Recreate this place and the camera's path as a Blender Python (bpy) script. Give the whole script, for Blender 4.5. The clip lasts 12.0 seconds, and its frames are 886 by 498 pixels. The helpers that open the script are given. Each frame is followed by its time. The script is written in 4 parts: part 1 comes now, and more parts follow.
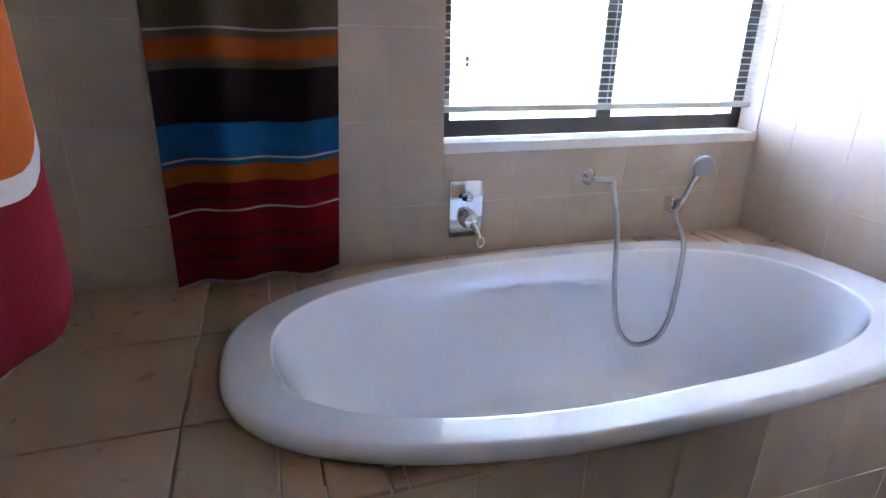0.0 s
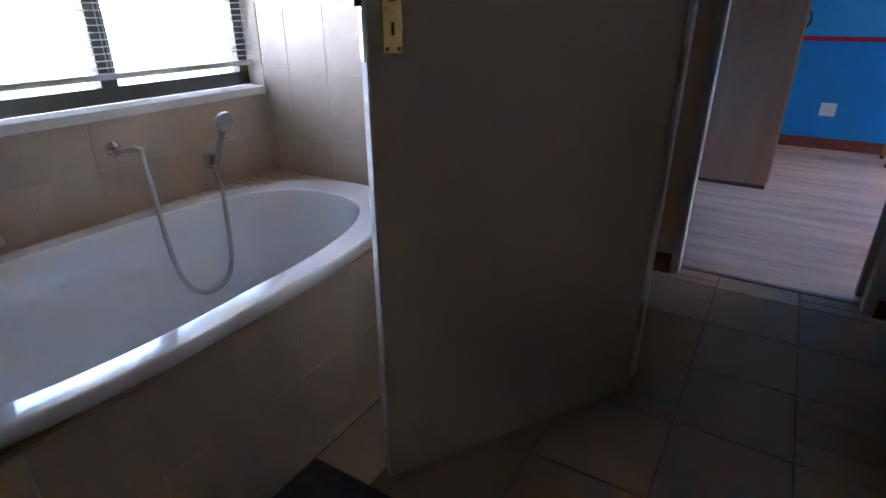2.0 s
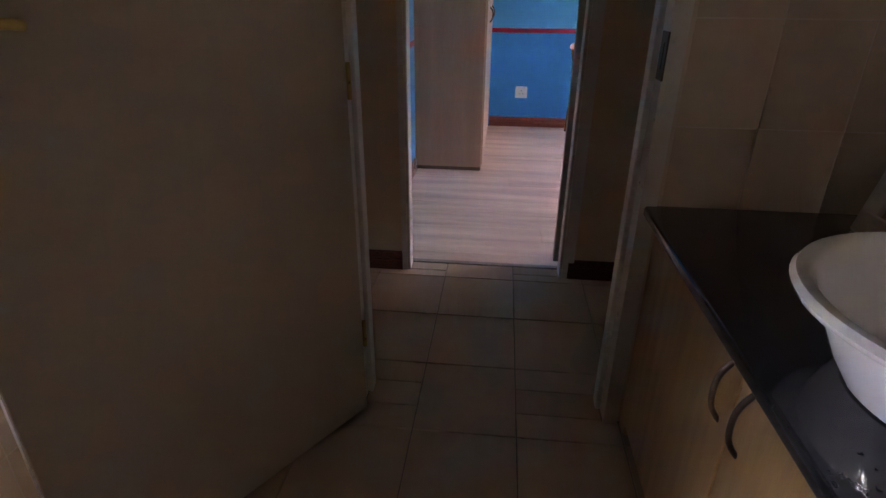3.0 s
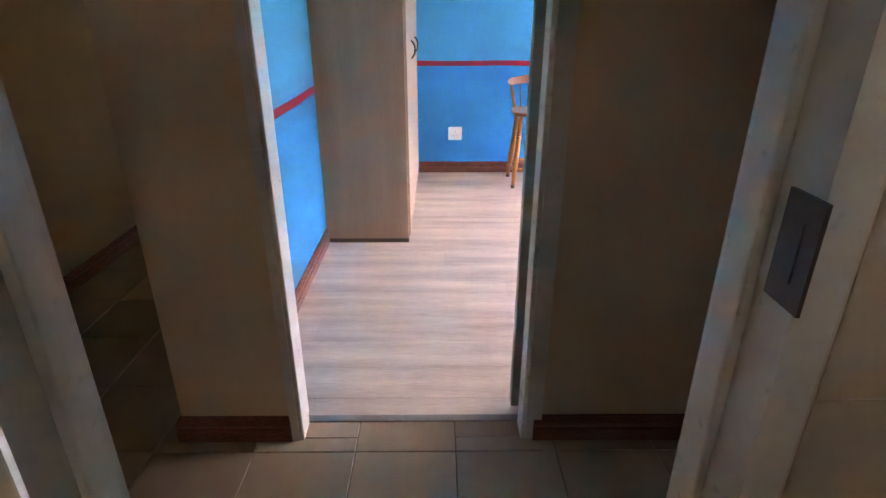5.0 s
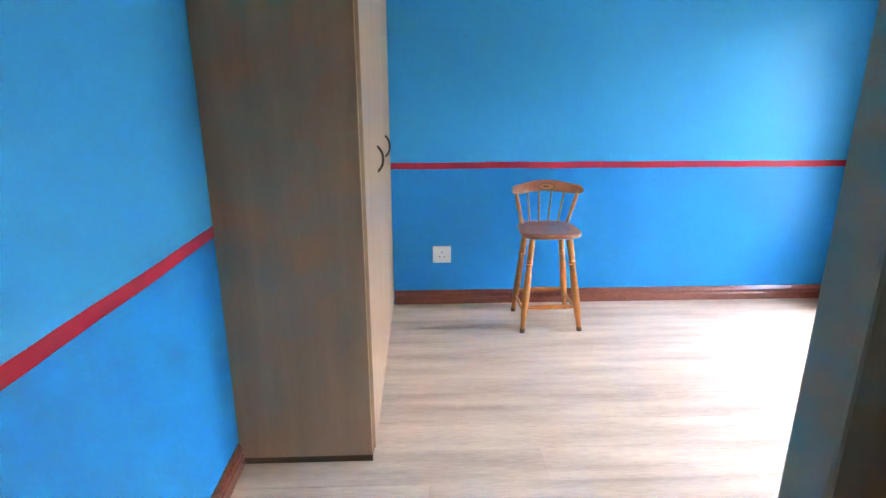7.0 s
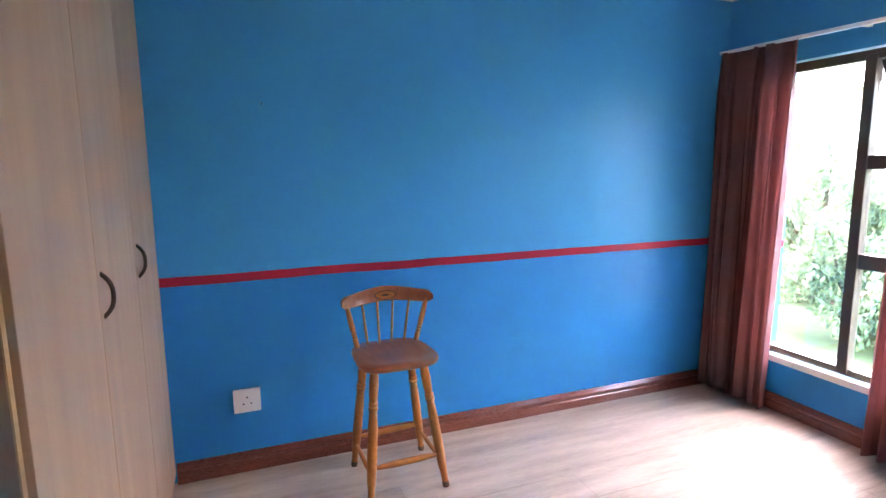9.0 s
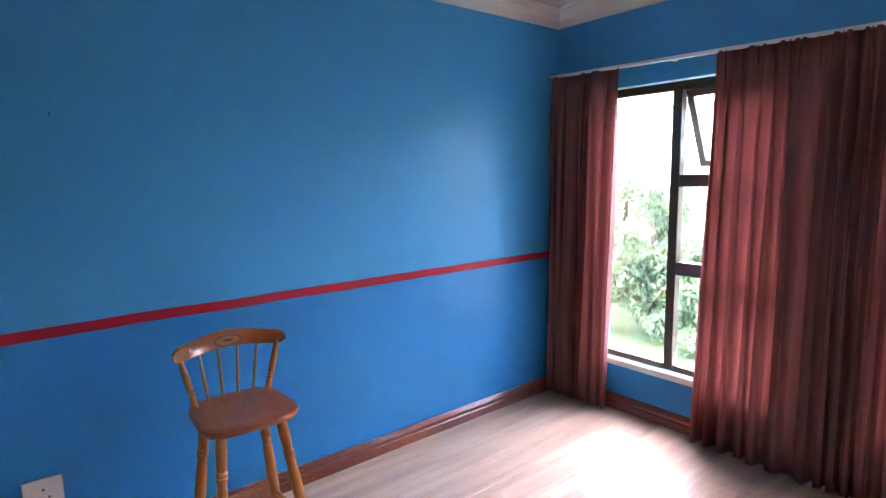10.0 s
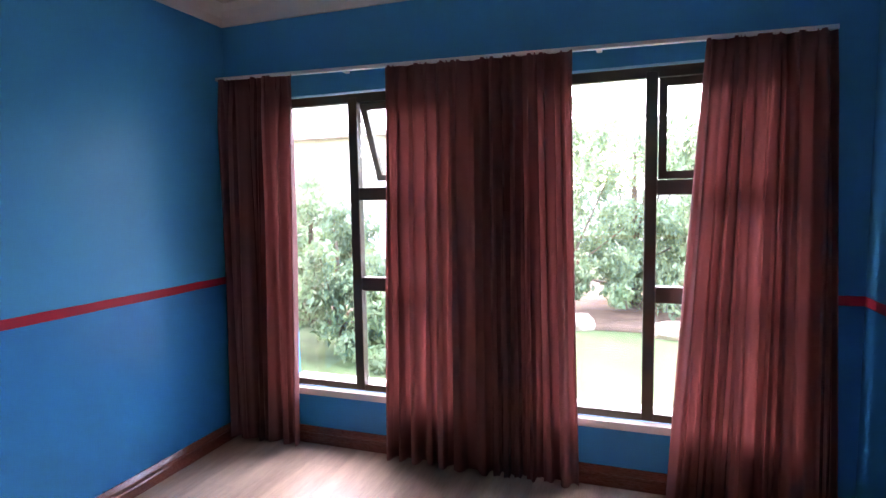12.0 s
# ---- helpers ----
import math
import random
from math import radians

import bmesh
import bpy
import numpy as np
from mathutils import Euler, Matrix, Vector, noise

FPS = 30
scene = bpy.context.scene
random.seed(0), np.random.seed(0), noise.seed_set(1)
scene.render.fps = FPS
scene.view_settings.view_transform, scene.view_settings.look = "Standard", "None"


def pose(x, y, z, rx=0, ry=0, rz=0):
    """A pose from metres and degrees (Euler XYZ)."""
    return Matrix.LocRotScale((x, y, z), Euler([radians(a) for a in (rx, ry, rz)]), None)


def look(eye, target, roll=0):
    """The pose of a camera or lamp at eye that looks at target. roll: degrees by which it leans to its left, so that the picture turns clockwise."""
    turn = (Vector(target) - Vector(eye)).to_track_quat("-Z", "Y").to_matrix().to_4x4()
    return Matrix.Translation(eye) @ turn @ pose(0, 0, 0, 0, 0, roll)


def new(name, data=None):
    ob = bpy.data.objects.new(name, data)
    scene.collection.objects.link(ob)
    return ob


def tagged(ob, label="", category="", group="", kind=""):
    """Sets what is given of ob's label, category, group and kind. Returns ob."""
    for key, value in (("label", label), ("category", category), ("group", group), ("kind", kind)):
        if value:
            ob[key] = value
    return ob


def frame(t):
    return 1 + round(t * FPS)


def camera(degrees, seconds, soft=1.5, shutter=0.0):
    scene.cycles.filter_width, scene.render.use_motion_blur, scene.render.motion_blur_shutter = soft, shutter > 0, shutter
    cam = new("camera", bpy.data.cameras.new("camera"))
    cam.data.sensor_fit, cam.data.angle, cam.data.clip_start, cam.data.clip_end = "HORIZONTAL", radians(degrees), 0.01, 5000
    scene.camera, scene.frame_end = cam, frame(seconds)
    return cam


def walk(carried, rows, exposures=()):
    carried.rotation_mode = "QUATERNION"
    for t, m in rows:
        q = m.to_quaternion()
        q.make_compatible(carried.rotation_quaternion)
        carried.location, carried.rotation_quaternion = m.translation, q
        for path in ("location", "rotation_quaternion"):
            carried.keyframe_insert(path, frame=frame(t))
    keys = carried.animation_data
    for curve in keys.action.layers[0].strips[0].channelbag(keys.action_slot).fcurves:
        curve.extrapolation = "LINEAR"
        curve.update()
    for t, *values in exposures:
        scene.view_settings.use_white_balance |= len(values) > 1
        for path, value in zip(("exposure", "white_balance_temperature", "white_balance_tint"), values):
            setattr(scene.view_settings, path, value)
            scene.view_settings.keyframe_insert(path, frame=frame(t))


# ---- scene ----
cam = camera(77.8, 12.0)
PATH = [
    (0, (0.832, 0.325, 1.163), (1.411, 2.105, 0.458), 1.1),
    (0.5, (0.866, 0.272, 1.182), (1.656, 1.935, 0.401), 1.0),
    (1, (0.893, 0.205, 1.222), (1.835, 1.754, 0.376), 1.0),
    (1.5, (0.876, 0.132, 1.227), (2.106, 1.455, 0.369), 0.9),
    (2, (0.877, 0.016, 1.188), (2.436, 0.97, 0.374), -0.2),
    (2.5, (0.941, -0.043, 1.236), (2.69, 0.435, 0.394), 0.17),
    (3, (1.082, -0.116, 1.25), (2.883, 0.066, 0.4), 0.55),
    (3.2, (1.142, -0.131, 1.27), (2.946, -0.025, 0.414), 0.38),
    (4.8, (1.891, -0.139, 1.357), (3.712, -0.156, 0.531), 0.8),
    (5, (2.043, -0.161, 1.321), (3.876, -0.18, 0.521), 0.1),
    (5.5, (2.395, -0.179, 1.308), (4.243, -0.205, 0.545), -0.1),
    (6, (2.758, -0.161, 1.311), (4.62, -0.199, 0.582), -0.1),
    (6.5, (3.071, -0.175, 1.347), (4.96, -0.215, 0.692), -0.2),
    (6.7, (3.19, -0.178, 1.375), (5.095, -0.221, 0.768), -0.2),
    (8.3, (3.981, -0.238, 1.382), (5.927, -0.568, 1.056), -0.4),
    (8.5, (4.059, -0.284, 1.372), (5.988, -0.714, 1.062), -0.6),
    (9, (4.22, -0.31, 1.388), (6.069, -1.013, 1.093), -0.7),
    (9.5, (4.381, -0.294, 1.421), (6.087, -1.298, 1.138), -0.9),
    (10, (4.458, -0.288, 1.441), (6.002, -1.531, 1.172), -1.0),
    (10.5, (4.522, -0.293, 1.432), (5.862, -1.756, 1.175), -1.0),
    (11, (4.576, -0.362, 1.416), (5.678, -2.013, 1.169), -0.9),
    (11.5, (4.581, -0.471, 1.373), (5.449, -2.262, 1.177), -0.8),
    (12, (4.595, -0.535, 1.346), (5.252, -2.415, 1.17), -1.0),
]
EXPOSURES = [(0, 6.7, 5900, 36), (1.5, 5.95, 5900, 36), (2.0, 5.55, 6200, 36), (2.5, 5.35, 6800, 38), (3.0, 6.1, 8100, 47), (3.2, 6.3, 8100, 47), (4.8, 7.25, 8000, 36), (6.0, 7.2, 7700, 21),
             (6.5, 7.1, 7600, 13), (8.3, 6.5, 7700, 23), (9.5, 6.1, 7800, 30), (11, 5.55, 7900, 34), (12, 5.15, 7900, 33)]
walk(cam, [(t, look(e, a, r)) for t, e, a, r in PATH], EXPOSURES)

# ---- world and sun ----
world = bpy.data.worlds.new("sky")
scene.world = world
world.use_nodes = True
wn = world.node_tree.nodes
sky = wn.new("ShaderNodeTexSky")
sky.sky_type = "NISHITA"
sky.sun_disc = False
sky.sun_elevation = radians(55)
sky.sun_rotation = radians(148.4)
sky.dust_density = 0.6
sky.air_density = 1.0
wn["Background"].inputs["Strength"].default_value = 0.15
world.node_tree.links.new(sky.outputs["Color"], wn["Background"].inputs["Color"])
sun_data = bpy.data.lights.new("sun", "SUN")
sun_data.energy = 0.5
sun_data.angle = radians(105)
sun_data.color = (1.0, 0.97, 0.93)
sun = new("sun", sun_data)
sun.matrix_world = look((8, -13, 22), (0, 0, 0))

# ---- materials ----
def mat(name, color, rough=0.5, metal=0.0, var=0.12, scale=6.0, fine=80.0, bump=0.05, spec=0.5, stretch=(1, 1, 1),
        tint=None, rand=0.0, coat=0.0, translucent=0.0):
    m = bpy.data.materials.new(name)
    m.use_nodes = True
    nt = m.node_tree
    n, l = nt.nodes, nt.links
    b = n["Principled BSDF"]
    b.inputs["Roughness"].default_value = rough
    b.inputs["Metallic"].default_value = metal
    b.inputs["Specular IOR Level"].default_value = spec
    b.inputs["Coat Weight"].default_value = coat
    b.inputs["Coat Roughness"].default_value = 0.08
    co = n.new("ShaderNodeTexCoord")
    mp = n.new("ShaderNodeMapping")
    mp.inputs["Scale"].default_value = stretch
    geo = n.new("ShaderNodeNewGeometry")
    l.new(geo.outputs["Position"], mp.inputs["Vector"])
    big = n.new("ShaderNodeTexNoise")
    big.inputs["Scale"].default_value = scale
    big.inputs["Detail"].default_value = 5
    small = n.new("ShaderNodeTexNoise")
    small.inputs["Scale"].default_value = fine
    small.inputs["Detail"].default_value = 3
    for t in (big, small):
        l.new(mp.outputs["Vector"], t.inputs["Vector"])
    add = n.new("ShaderNodeMath")
    add.operation = "MULTIPLY_ADD"
    add.inputs[1].default_value = 0.4
    l.new(small.outputs["Fac"], add.inputs[0])
    l.new(big.outputs["Fac"], add.inputs[2])
    ramp = n.new("ShaderNodeMapRange")
    ramp.inputs["From Min"].default_value = 0.4
    ramp.inputs["From Max"].default_value = 1.0
    l.new(add.outputs[0], ramp.inputs["Value"])
    mix = n.new("ShaderNodeMix")
    mix.data_type = "RGBA"
    dark = tint or tuple(c * (1 - 2 * var) for c in color)
    lite = tuple(min(1, c * (1 + var)) for c in color)
    mix.inputs["A"].default_value = (*dark, 1)
    mix.inputs["B"].default_value = (*lite, 1)
    l.new(ramp.outputs["Result"], mix.inputs["Factor"])
    out = mix.outputs["Result"]
    if rand:
        info = n.new("ShaderNodeObjectInfo")
        hsv = n.new("ShaderNodeHueSaturation")
        mr = n.new("ShaderNodeMapRange")
        mr.inputs["To Min"].default_value = 1 - rand
        mr.inputs["To Max"].default_value = 1 + rand
        l.new(info.outputs["Random"], mr.inputs["Value"])
        l.new(mr.outputs["Result"], hsv.inputs["Value"])
        l.new(out, hsv.inputs["Color"])
        out = hsv.outputs["Color"]
    l.new(out, b.inputs["Base Color"])
    rr = n.new("ShaderNodeMapRange")
    rr.inputs["To Min"].default_value = max(0.02, rough - 0.07)
    rr.inputs["To Max"].default_value = min(1, rough + 0.07)
    l.new(small.outputs["Fac"], rr.inputs["Value"])
    l.new(rr.outputs["Result"], b.inputs["Roughness"])
    if bump:
        bp = n.new("ShaderNodeBump")
        bp.inputs["Strength"].default_value = bump
        bp.inputs["Distance"].default_value = 0.004
        l.new(add.outputs[0], bp.inputs["Height"])
        l.new(bp.outputs["Normal"], b.inputs["Normal"])
    if translucent:
        tr = n.new("ShaderNodeBsdfTranslucent")
        l.new(out, tr.inputs["Color"])
        ms = n.new("ShaderNodeMixShader")
        ms.inputs["Fac"].default_value = translucent
        l.new(b.outputs[0], ms.inputs[1])
        l.new(tr.outputs[0], ms.inputs[2])
        l.new(ms.outputs[0], n["Material Output"].inputs["Surface"])
    return m


def stripes(name, bands, rough=0.9):
    """Woven cloth with level stripes: bands of (lower z, colour), lowest first."""
    m = mat(name, (0.3, 0.3, 0.3), rough, bump=0.3, fine=600, scale=30, spec=0.05, translucent=0.05)
    nt = m.node_tree
    n, l = nt.nodes, nt.links
    uv = n.new("ShaderNodeUVMap")
    sep = n.new("ShaderNodeSeparateXYZ")
    l.new(uv.outputs["UV"], sep.inputs[0])
    cr = n.new("ShaderNodeValToRGB")
    cr.color_ramp.interpolation = "CONSTANT"
    e = cr.color_ramp.elements
    e[0].position, e[0].color = 0.0, (*bands[0][1], 1)
    e[1].position, e[1].color = bands[1][0], (*bands[1][1], 1)
    for p, c in bands[2:]:
        x = e.new(p)
        x.color = (*c, 1)
    l.new(sep.outputs["Y"], cr.inputs["Fac"])
    old = n["Principled BSDF"].inputs["Base Color"].links[0].from_socket
    mul = n.new("ShaderNodeMix")
    mul.data_type, mul.blend_type = "RGBA", "MULTIPLY"
    mul.inputs["Factor"].default_value = 0.5
    sc = n.new("ShaderNodeMix")
    sc.data_type, sc.blend_type = "RGBA", "DIVIDE"
    sc.inputs["Factor"].default_value = 1.0
    sc.inputs["B"].default_value = (0.33, 0.33, 0.33, 1)
    l.new(old, sc.inputs["A"])
    l.new(cr.outputs["Color"], mul.inputs["A"])
    l.new(sc.outputs["Result"], mul.inputs["B"])
    l.new(mul.outputs["Result"], n["Principled BSDF"].inputs["Base Color"])
    for x in n:
        if x.type == "BSDF_TRANSLUCENT":
            l.new(mul.outputs["Result"], x.inputs["Color"])
    return m


def glass(name):
    m = bpy.data.materials.new(name)
    m.use_nodes = True
    b = m.node_tree.nodes["Principled BSDF"]
    b.inputs["Base Color"].default_value = (0.96, 0.98, 0.97, 1)
    b.inputs["Transmission Weight"].default_value = 1.0
    b.inputs["Roughness"].default_value = 0.0
    b.inputs["IOR"].default_value = 1.45
    return m


def wood(name, c1, c2, rough, stretch, scale=3.0, rand=0.08, coat=0.0, bump=0.06, fine=45.0):
    return mat(name, c2, rough, var=0.10, tint=c1, scale=scale, fine=fine, stretch=stretch, rand=rand, coat=coat, bump=bump)


M_WHITE = mat("white_paint", (0.78, 0.77, 0.74), 0.35, var=0.04, fine=90, bump=0.04)
M_FRAMEP = mat("cream_gloss_paint", (0.66, 0.64, 0.60), 0.30, var=0.06, scale=3, fine=60, bump=0.05)
M_CEIL = mat("ceiling_paint", (0.74, 0.70, 0.66), 0.8, var=0.03, fine=150, bump=0.05)
M_HALL = mat("beige_wall_paint", (0.70, 0.55, 0.39), 0.7, var=0.06, scale=2, fine=220, bump=0.10)
M_YELLOW = mat("yellow_wall_paint", (0.72, 0.52, 0.20), 0.7, var=0.05, scale=2, fine=220, bump=0.10)
M_DOOR = mat("beige_door_paint", (0.50, 0.43, 0.34), 0.42, var=0.05, scale=2, fine=120, bump=0.05)
M_TILE = mat("beige_wall_tile", (0.60, 0.485, 0.375), 0.24, var=0.06, scale=7, fine=22, bump=0.03, rand=0.03)
M_GROUT = mat("pale_grout", (0.64, 0.55, 0.46), 0.9, var=0.1, fine=200, bump=0.2)
M_FTILE = mat("tan_floor_tile", (0.42, 0.31, 0.22), 0.33, var=0.06, scale=6, fine=25, bump=0.04, rand=0.07)
M_DTILE = mat("orange_tan_deck_tile", (0.47, 0.31, 0.195), 0.30, var=0.06, scale=6, fine=25, bump=0.04, rand=0.07)
M_FGROUT = mat("dark_floor_grout", (0.17, 0.13, 0.10), 0.95, var=0.15, fine=200, bump=0.2)
M_TUB = mat("white_acrylic", (0.80, 0.82, 0.84), 0.04, var=0.02, scale=2, fine=20, bump=0.0, spec=0.8, coat=1.0)
M_CERAMIC = mat("white_ceramic", (0.82, 0.83, 0.84), 0.06, var=0.02, bump=0.0, coat=0.5)
M_CHROME = mat("chrome", (0.75, 0.76, 0.78), 0.10, metal=1.0, var=0.04, bump=0.0)
M_HOSE = mat("brushed_steel_hose", (0.46, 0.46, 0.47), 0.32, metal=0.9, var=0.1, fine=400, bump=0.2)
M_BRASS = mat("aged_brass", (0.55, 0.40, 0.16), 0.30, metal=0.9, var=0.15, fine=90, bump=0.05)
M_BRONZE = mat("dark_bronze_handle", (0.10, 0.075, 0.06), 0.32, metal=0.8, var=0.2, fine=90, bump=0.05)
M_BLACK = mat("black_plastic", (0.02, 0.02, 0.02), 0.5, var=0.1, bump=0.02)
M_ALU = mat("dark_bronze_aluminium", (0.10, 0.088, 0.07), 0.38, metal=0.35, var=0.12, fine=120, bump=0.03)
M_GRANITE = mat("black_granite", (0.018, 0.020, 0.023), 0.07, var=0.45, scale=60, fine=300, bump=0.0, spec=0.6)
M_MAPLE = wood("orange_maple_board", (0.36, 0.20, 0.085), (0.52, 0.31, 0.14), 0.38, (9, 9, 0.7))
M_WARD = wood("pale_beech_board", (0.37, 0.235, 0.155), (0.45, 0.295, 0.195), 0.42, (5, 5, 0.4), rand=0.03)
# wardrobe side panels, coloured darker than the beech doors
M_WARDS = wood("darker_beech_side", (0.285, 0.165, 0.105), (0.345, 0.21, 0.135), 0.5, (4, 4, 0.4), rand=0.0)
M_SKIRT = wood("red_mahogany_skirting", (0.13, 0.035, 0.022), (0.23, 0.068, 0.042), 0.28, (1.2, 1.2, 14), rand=0.0, coat=0.3)
M_LAM = wood("greyed_oak_laminate", (0.34, 0.255, 0.205), (0.66, 0.53, 0.435), 0.36, (5.0, 0.55, 1), scale=2.4, rand=0.05, bump=0.03, fine=30)
M_PINE = wood("varnished_pine", (0.33, 0.105, 0.024), (0.48, 0.175, 0.04), 0.28, (9, 9, 2), rand=0.05, coat=0.5)
M_SEATW = wood("brown_varnished_pine", (0.23, 0.062, 0.018), (0.34, 0.10, 0.030), 0.30, (3, 14, 5), rand=0.0, coat=0.45)
M_INLAY = mat("dark_inlay", (0.07, 0.035, 0.015), 0.4, bump=0.02)
M_CURT = mat("maroon_curtain_cloth", (0.25, 0.092, 0.090), 0.60, var=0.14, scale=14, fine=500, bump=0.25, stretch=(1, 1, 0.12), translucent=0.36)
for shader in M_CURT.node_tree.nodes:
    if shader.type == "BSDF_TRANSLUCENT":
        M_CURT.node_tree.links.remove(shader.inputs["Color"].links[0])
        shader.inputs["Color"].default_value = (0.46, 0.235, 0.225, 1)
M_SLAT = mat("white_blind_slat", (0.82, 0.81, 0.78), 0.4, var=0.03, bump=0.0, translucent=0.3)
M_SOCK = mat("white_plastic", (0.80, 0.78, 0.74), 0.35, var=0.02, bump=0.0)
M_MAT = mat("dark_grey_bath_mat", (0.05, 0.05, 0.065), 0.95, var=0.3, scale=40, fine=400, bump=0.6)
M_MIRROR = mat("mirror_silver", (0.9, 0.9, 0.9), 0.02, metal=1.0, var=0.0, bump=0.0)
M_GLASS = glass("window_glass")
M_LAWN = mat("lawn", (0.085, 0.135, 0.045), 0.95, var=0.3, scale=2, fine=60, bump=0.6)
M_SOIL = mat("garden_soil", (0.17, 0.105, 0.068), 0.95, var=0.3, scale=3, fine=50, bump=0.8)
# leaf green lightened beyond its own tone to stand for glare and haze
M_LEAF = mat("haze_paled_leaves", (0.23, 0.32, 0.17), 0.6, var=0.35, scale=3, fine=14, bump=0.0, translucent=0.3)
M_BARK = mat("bark", (0.16, 0.11, 0.07), 0.9, var=0.3, fine=60, bump=0.8)
M_PLASTER = mat("pale_garden_wall_plaster", (0.72, 0.68, 0.60), 0.85, var=0.1, fine=120, bump=0.3)
M_ROOF = mat("grey_brown_roof", (0.30, 0.24, 0.20), 0.8, var=0.15, fine=40, bump=0.3)
M_STONE = mat("tan_rock", (0.42, 0.34, 0.25), 0.85, var=0.25, fine=30, bump=0.6)

# ---- building helpers ----
def obj(name, bm, material, parent=None, label="", category="", kind="", group="", smooth=False):
    me = bpy.data.meshes.new(name)
    bm.to_mesh(me)
    bm.free()
    me.materials.append(material)
    if smooth:
        me.shade_smooth()
        me.set_sharp_from_angle(angle=radians(38))
    ob = new(name, me)
    if parent is not None:
        ob.parent = parent
    return tagged(ob, label, category, group, kind)


def part(name, bm, material, parent, label="", smooth=False):
    return obj(name, bm, material, parent, label, smooth=smooth)


def box(x0, x1, y0, y1, z0, z1, bevel=0.0, seg=2, bm=None):
    bm = bm or bmesh.new()
    m = Matrix.LocRotScale(((x0 + x1) / 2, (y0 + y1) / 2, (z0 + z1) / 2), None, (abs(x1 - x0), abs(y1 - y0), abs(z1 - z0)))
    r = bmesh.ops.create_cube(bm, size=1, matrix=m)
    if bevel:
        es = list({e for v in r["verts"] for e in v.link_edges})
        bmesh.ops.bevel(bm, geom=es, offset=bevel, segments=seg, affect="EDGES", profile=0.5)
    return bm


def boxes(*rows):
    bm = bmesh.new()
    for r in rows:
        box(*r, bm=bm)
    return bm


def lathe(profile, seg=24, m=None, bm=None):
    """Turned solid: profile of (radius, height)."""
    bm = bm or bmesh.new()
    rings = []
    for r, z in profile:
        rings.append([bm.verts.new((r * math.cos(2 * math.pi * i / seg), r * math.sin(2 * math.pi * i / seg), z)) for i in range(seg)])
    for a, b in zip(rings, rings[1:]):
        for i in range(seg):
            j = (i + 1) % seg
            bm.faces.new((a[i], a[j], b[j], b[i]))
    bm.faces.new(rings[0][::-1])
    bm.faces.new(rings[-1])
    if m is not None:
        bmesh.ops.transform(bm, matrix=m, verts=[v for ring in rings for v in ring])
    return bm


def along(a, b):
    """Pose at a, z axis pointing to b."""
    a, b = Vector(a), Vector(b)
    return Matrix.Translation(a) @ (b - a).to_track_quat("Z", "Y").to_matrix().to_4x4()


def rod(a, b, r, seg=12, bm=None, r2=None):
    h = (Vector(b) - Vector(a)).length
    return lathe([(r * 0.9, 0), (r, r * 0.15), (r2 or r, h - r * 0.15), ((r2 or r) * 0.9, h)], seg, along(a, b), bm)


def tube(points, r, seg=10, closed=False, bm=None):
    bm = bm or bmesh.new()
    pts = [Vector(p) for p in points]
    rings = []
    up = Vector((0.13, 0.21, 0.97)).normalized()
    for i, p in enumerate(pts):
        t = (pts[min(i + 1, len(pts) - 1)] - pts[max(i - 1, 0)]).normalized()
        s = t.cross(up)
        s = s.normalized() if s.length > 1e-3 else Vector((1, 0, 0))
        up = s.cross(t).normalized()
        rings.append([bm.verts.new(p + r * (math.cos(2 * math.pi * k / seg) * s + math.sin(2 * math.pi * k / seg) * up)) for k in range(seg)])
    for a, b in zip(rings, rings[1:]):
        for k in range(seg):
            j = (k + 1) % seg
            bm.faces.new((a[k], a[j], b[j], b[k]))
    bm.faces.new(rings[0][::-1])
    bm.faces.new(rings[-1])
    bmesh.ops.recalc_face_normals(bm, faces=bm.faces)
    return bm


def bow(a, b, out, r, n=14):
    """Points of a bowed handle from a to b standing out by the vector out."""
    a, b, out = Vector(a), Vector(b), Vector(out)
    pts = []
    for i in range(n + 1):
        s = i / n
        pts.append(a.lerp(b, s) + out * (1 - abs(2 * s - 1) ** 2.6))
    return pts


def extrude_profile(profile, a, b, side, bm=None):
    """Moulding from a to b: profile of (out, up), out along side."""
    bm = bm or bmesh.new()
    side = Vector(side)
    ends = []
    for p in (a, b):
        p = Vector(p)
        ends.append([bm.verts.new(p + side * o + Vector((0, 0, u))) for o, u in profile])
    n = len(profile)
    for i in range(n):
        j = (i + 1) % n
        bm.faces.new((ends[0][i], ends[0][j], ends[1][j], ends[1][i]))
    bm.faces.new(ends[0][::-1])
    bm.faces.new(ends[1])
    bmesh.ops.recalc_face_normals(bm, faces=bm.faces)
    return bm


def thing(name, at, label, category, kind="", group=""):
    ob = new(name)
    ob.location = at
    ob.empty_display_size = 0.1
    return tagged(ob, label, category, group, kind)


def settle(root):
    """Parts were built in world places: bring them under a root that stands at its base."""
    for o in root.children:
        o.matrix_parent_inverse = Matrix.Translation(root.location).inverted()
    return root


PIECES = {}


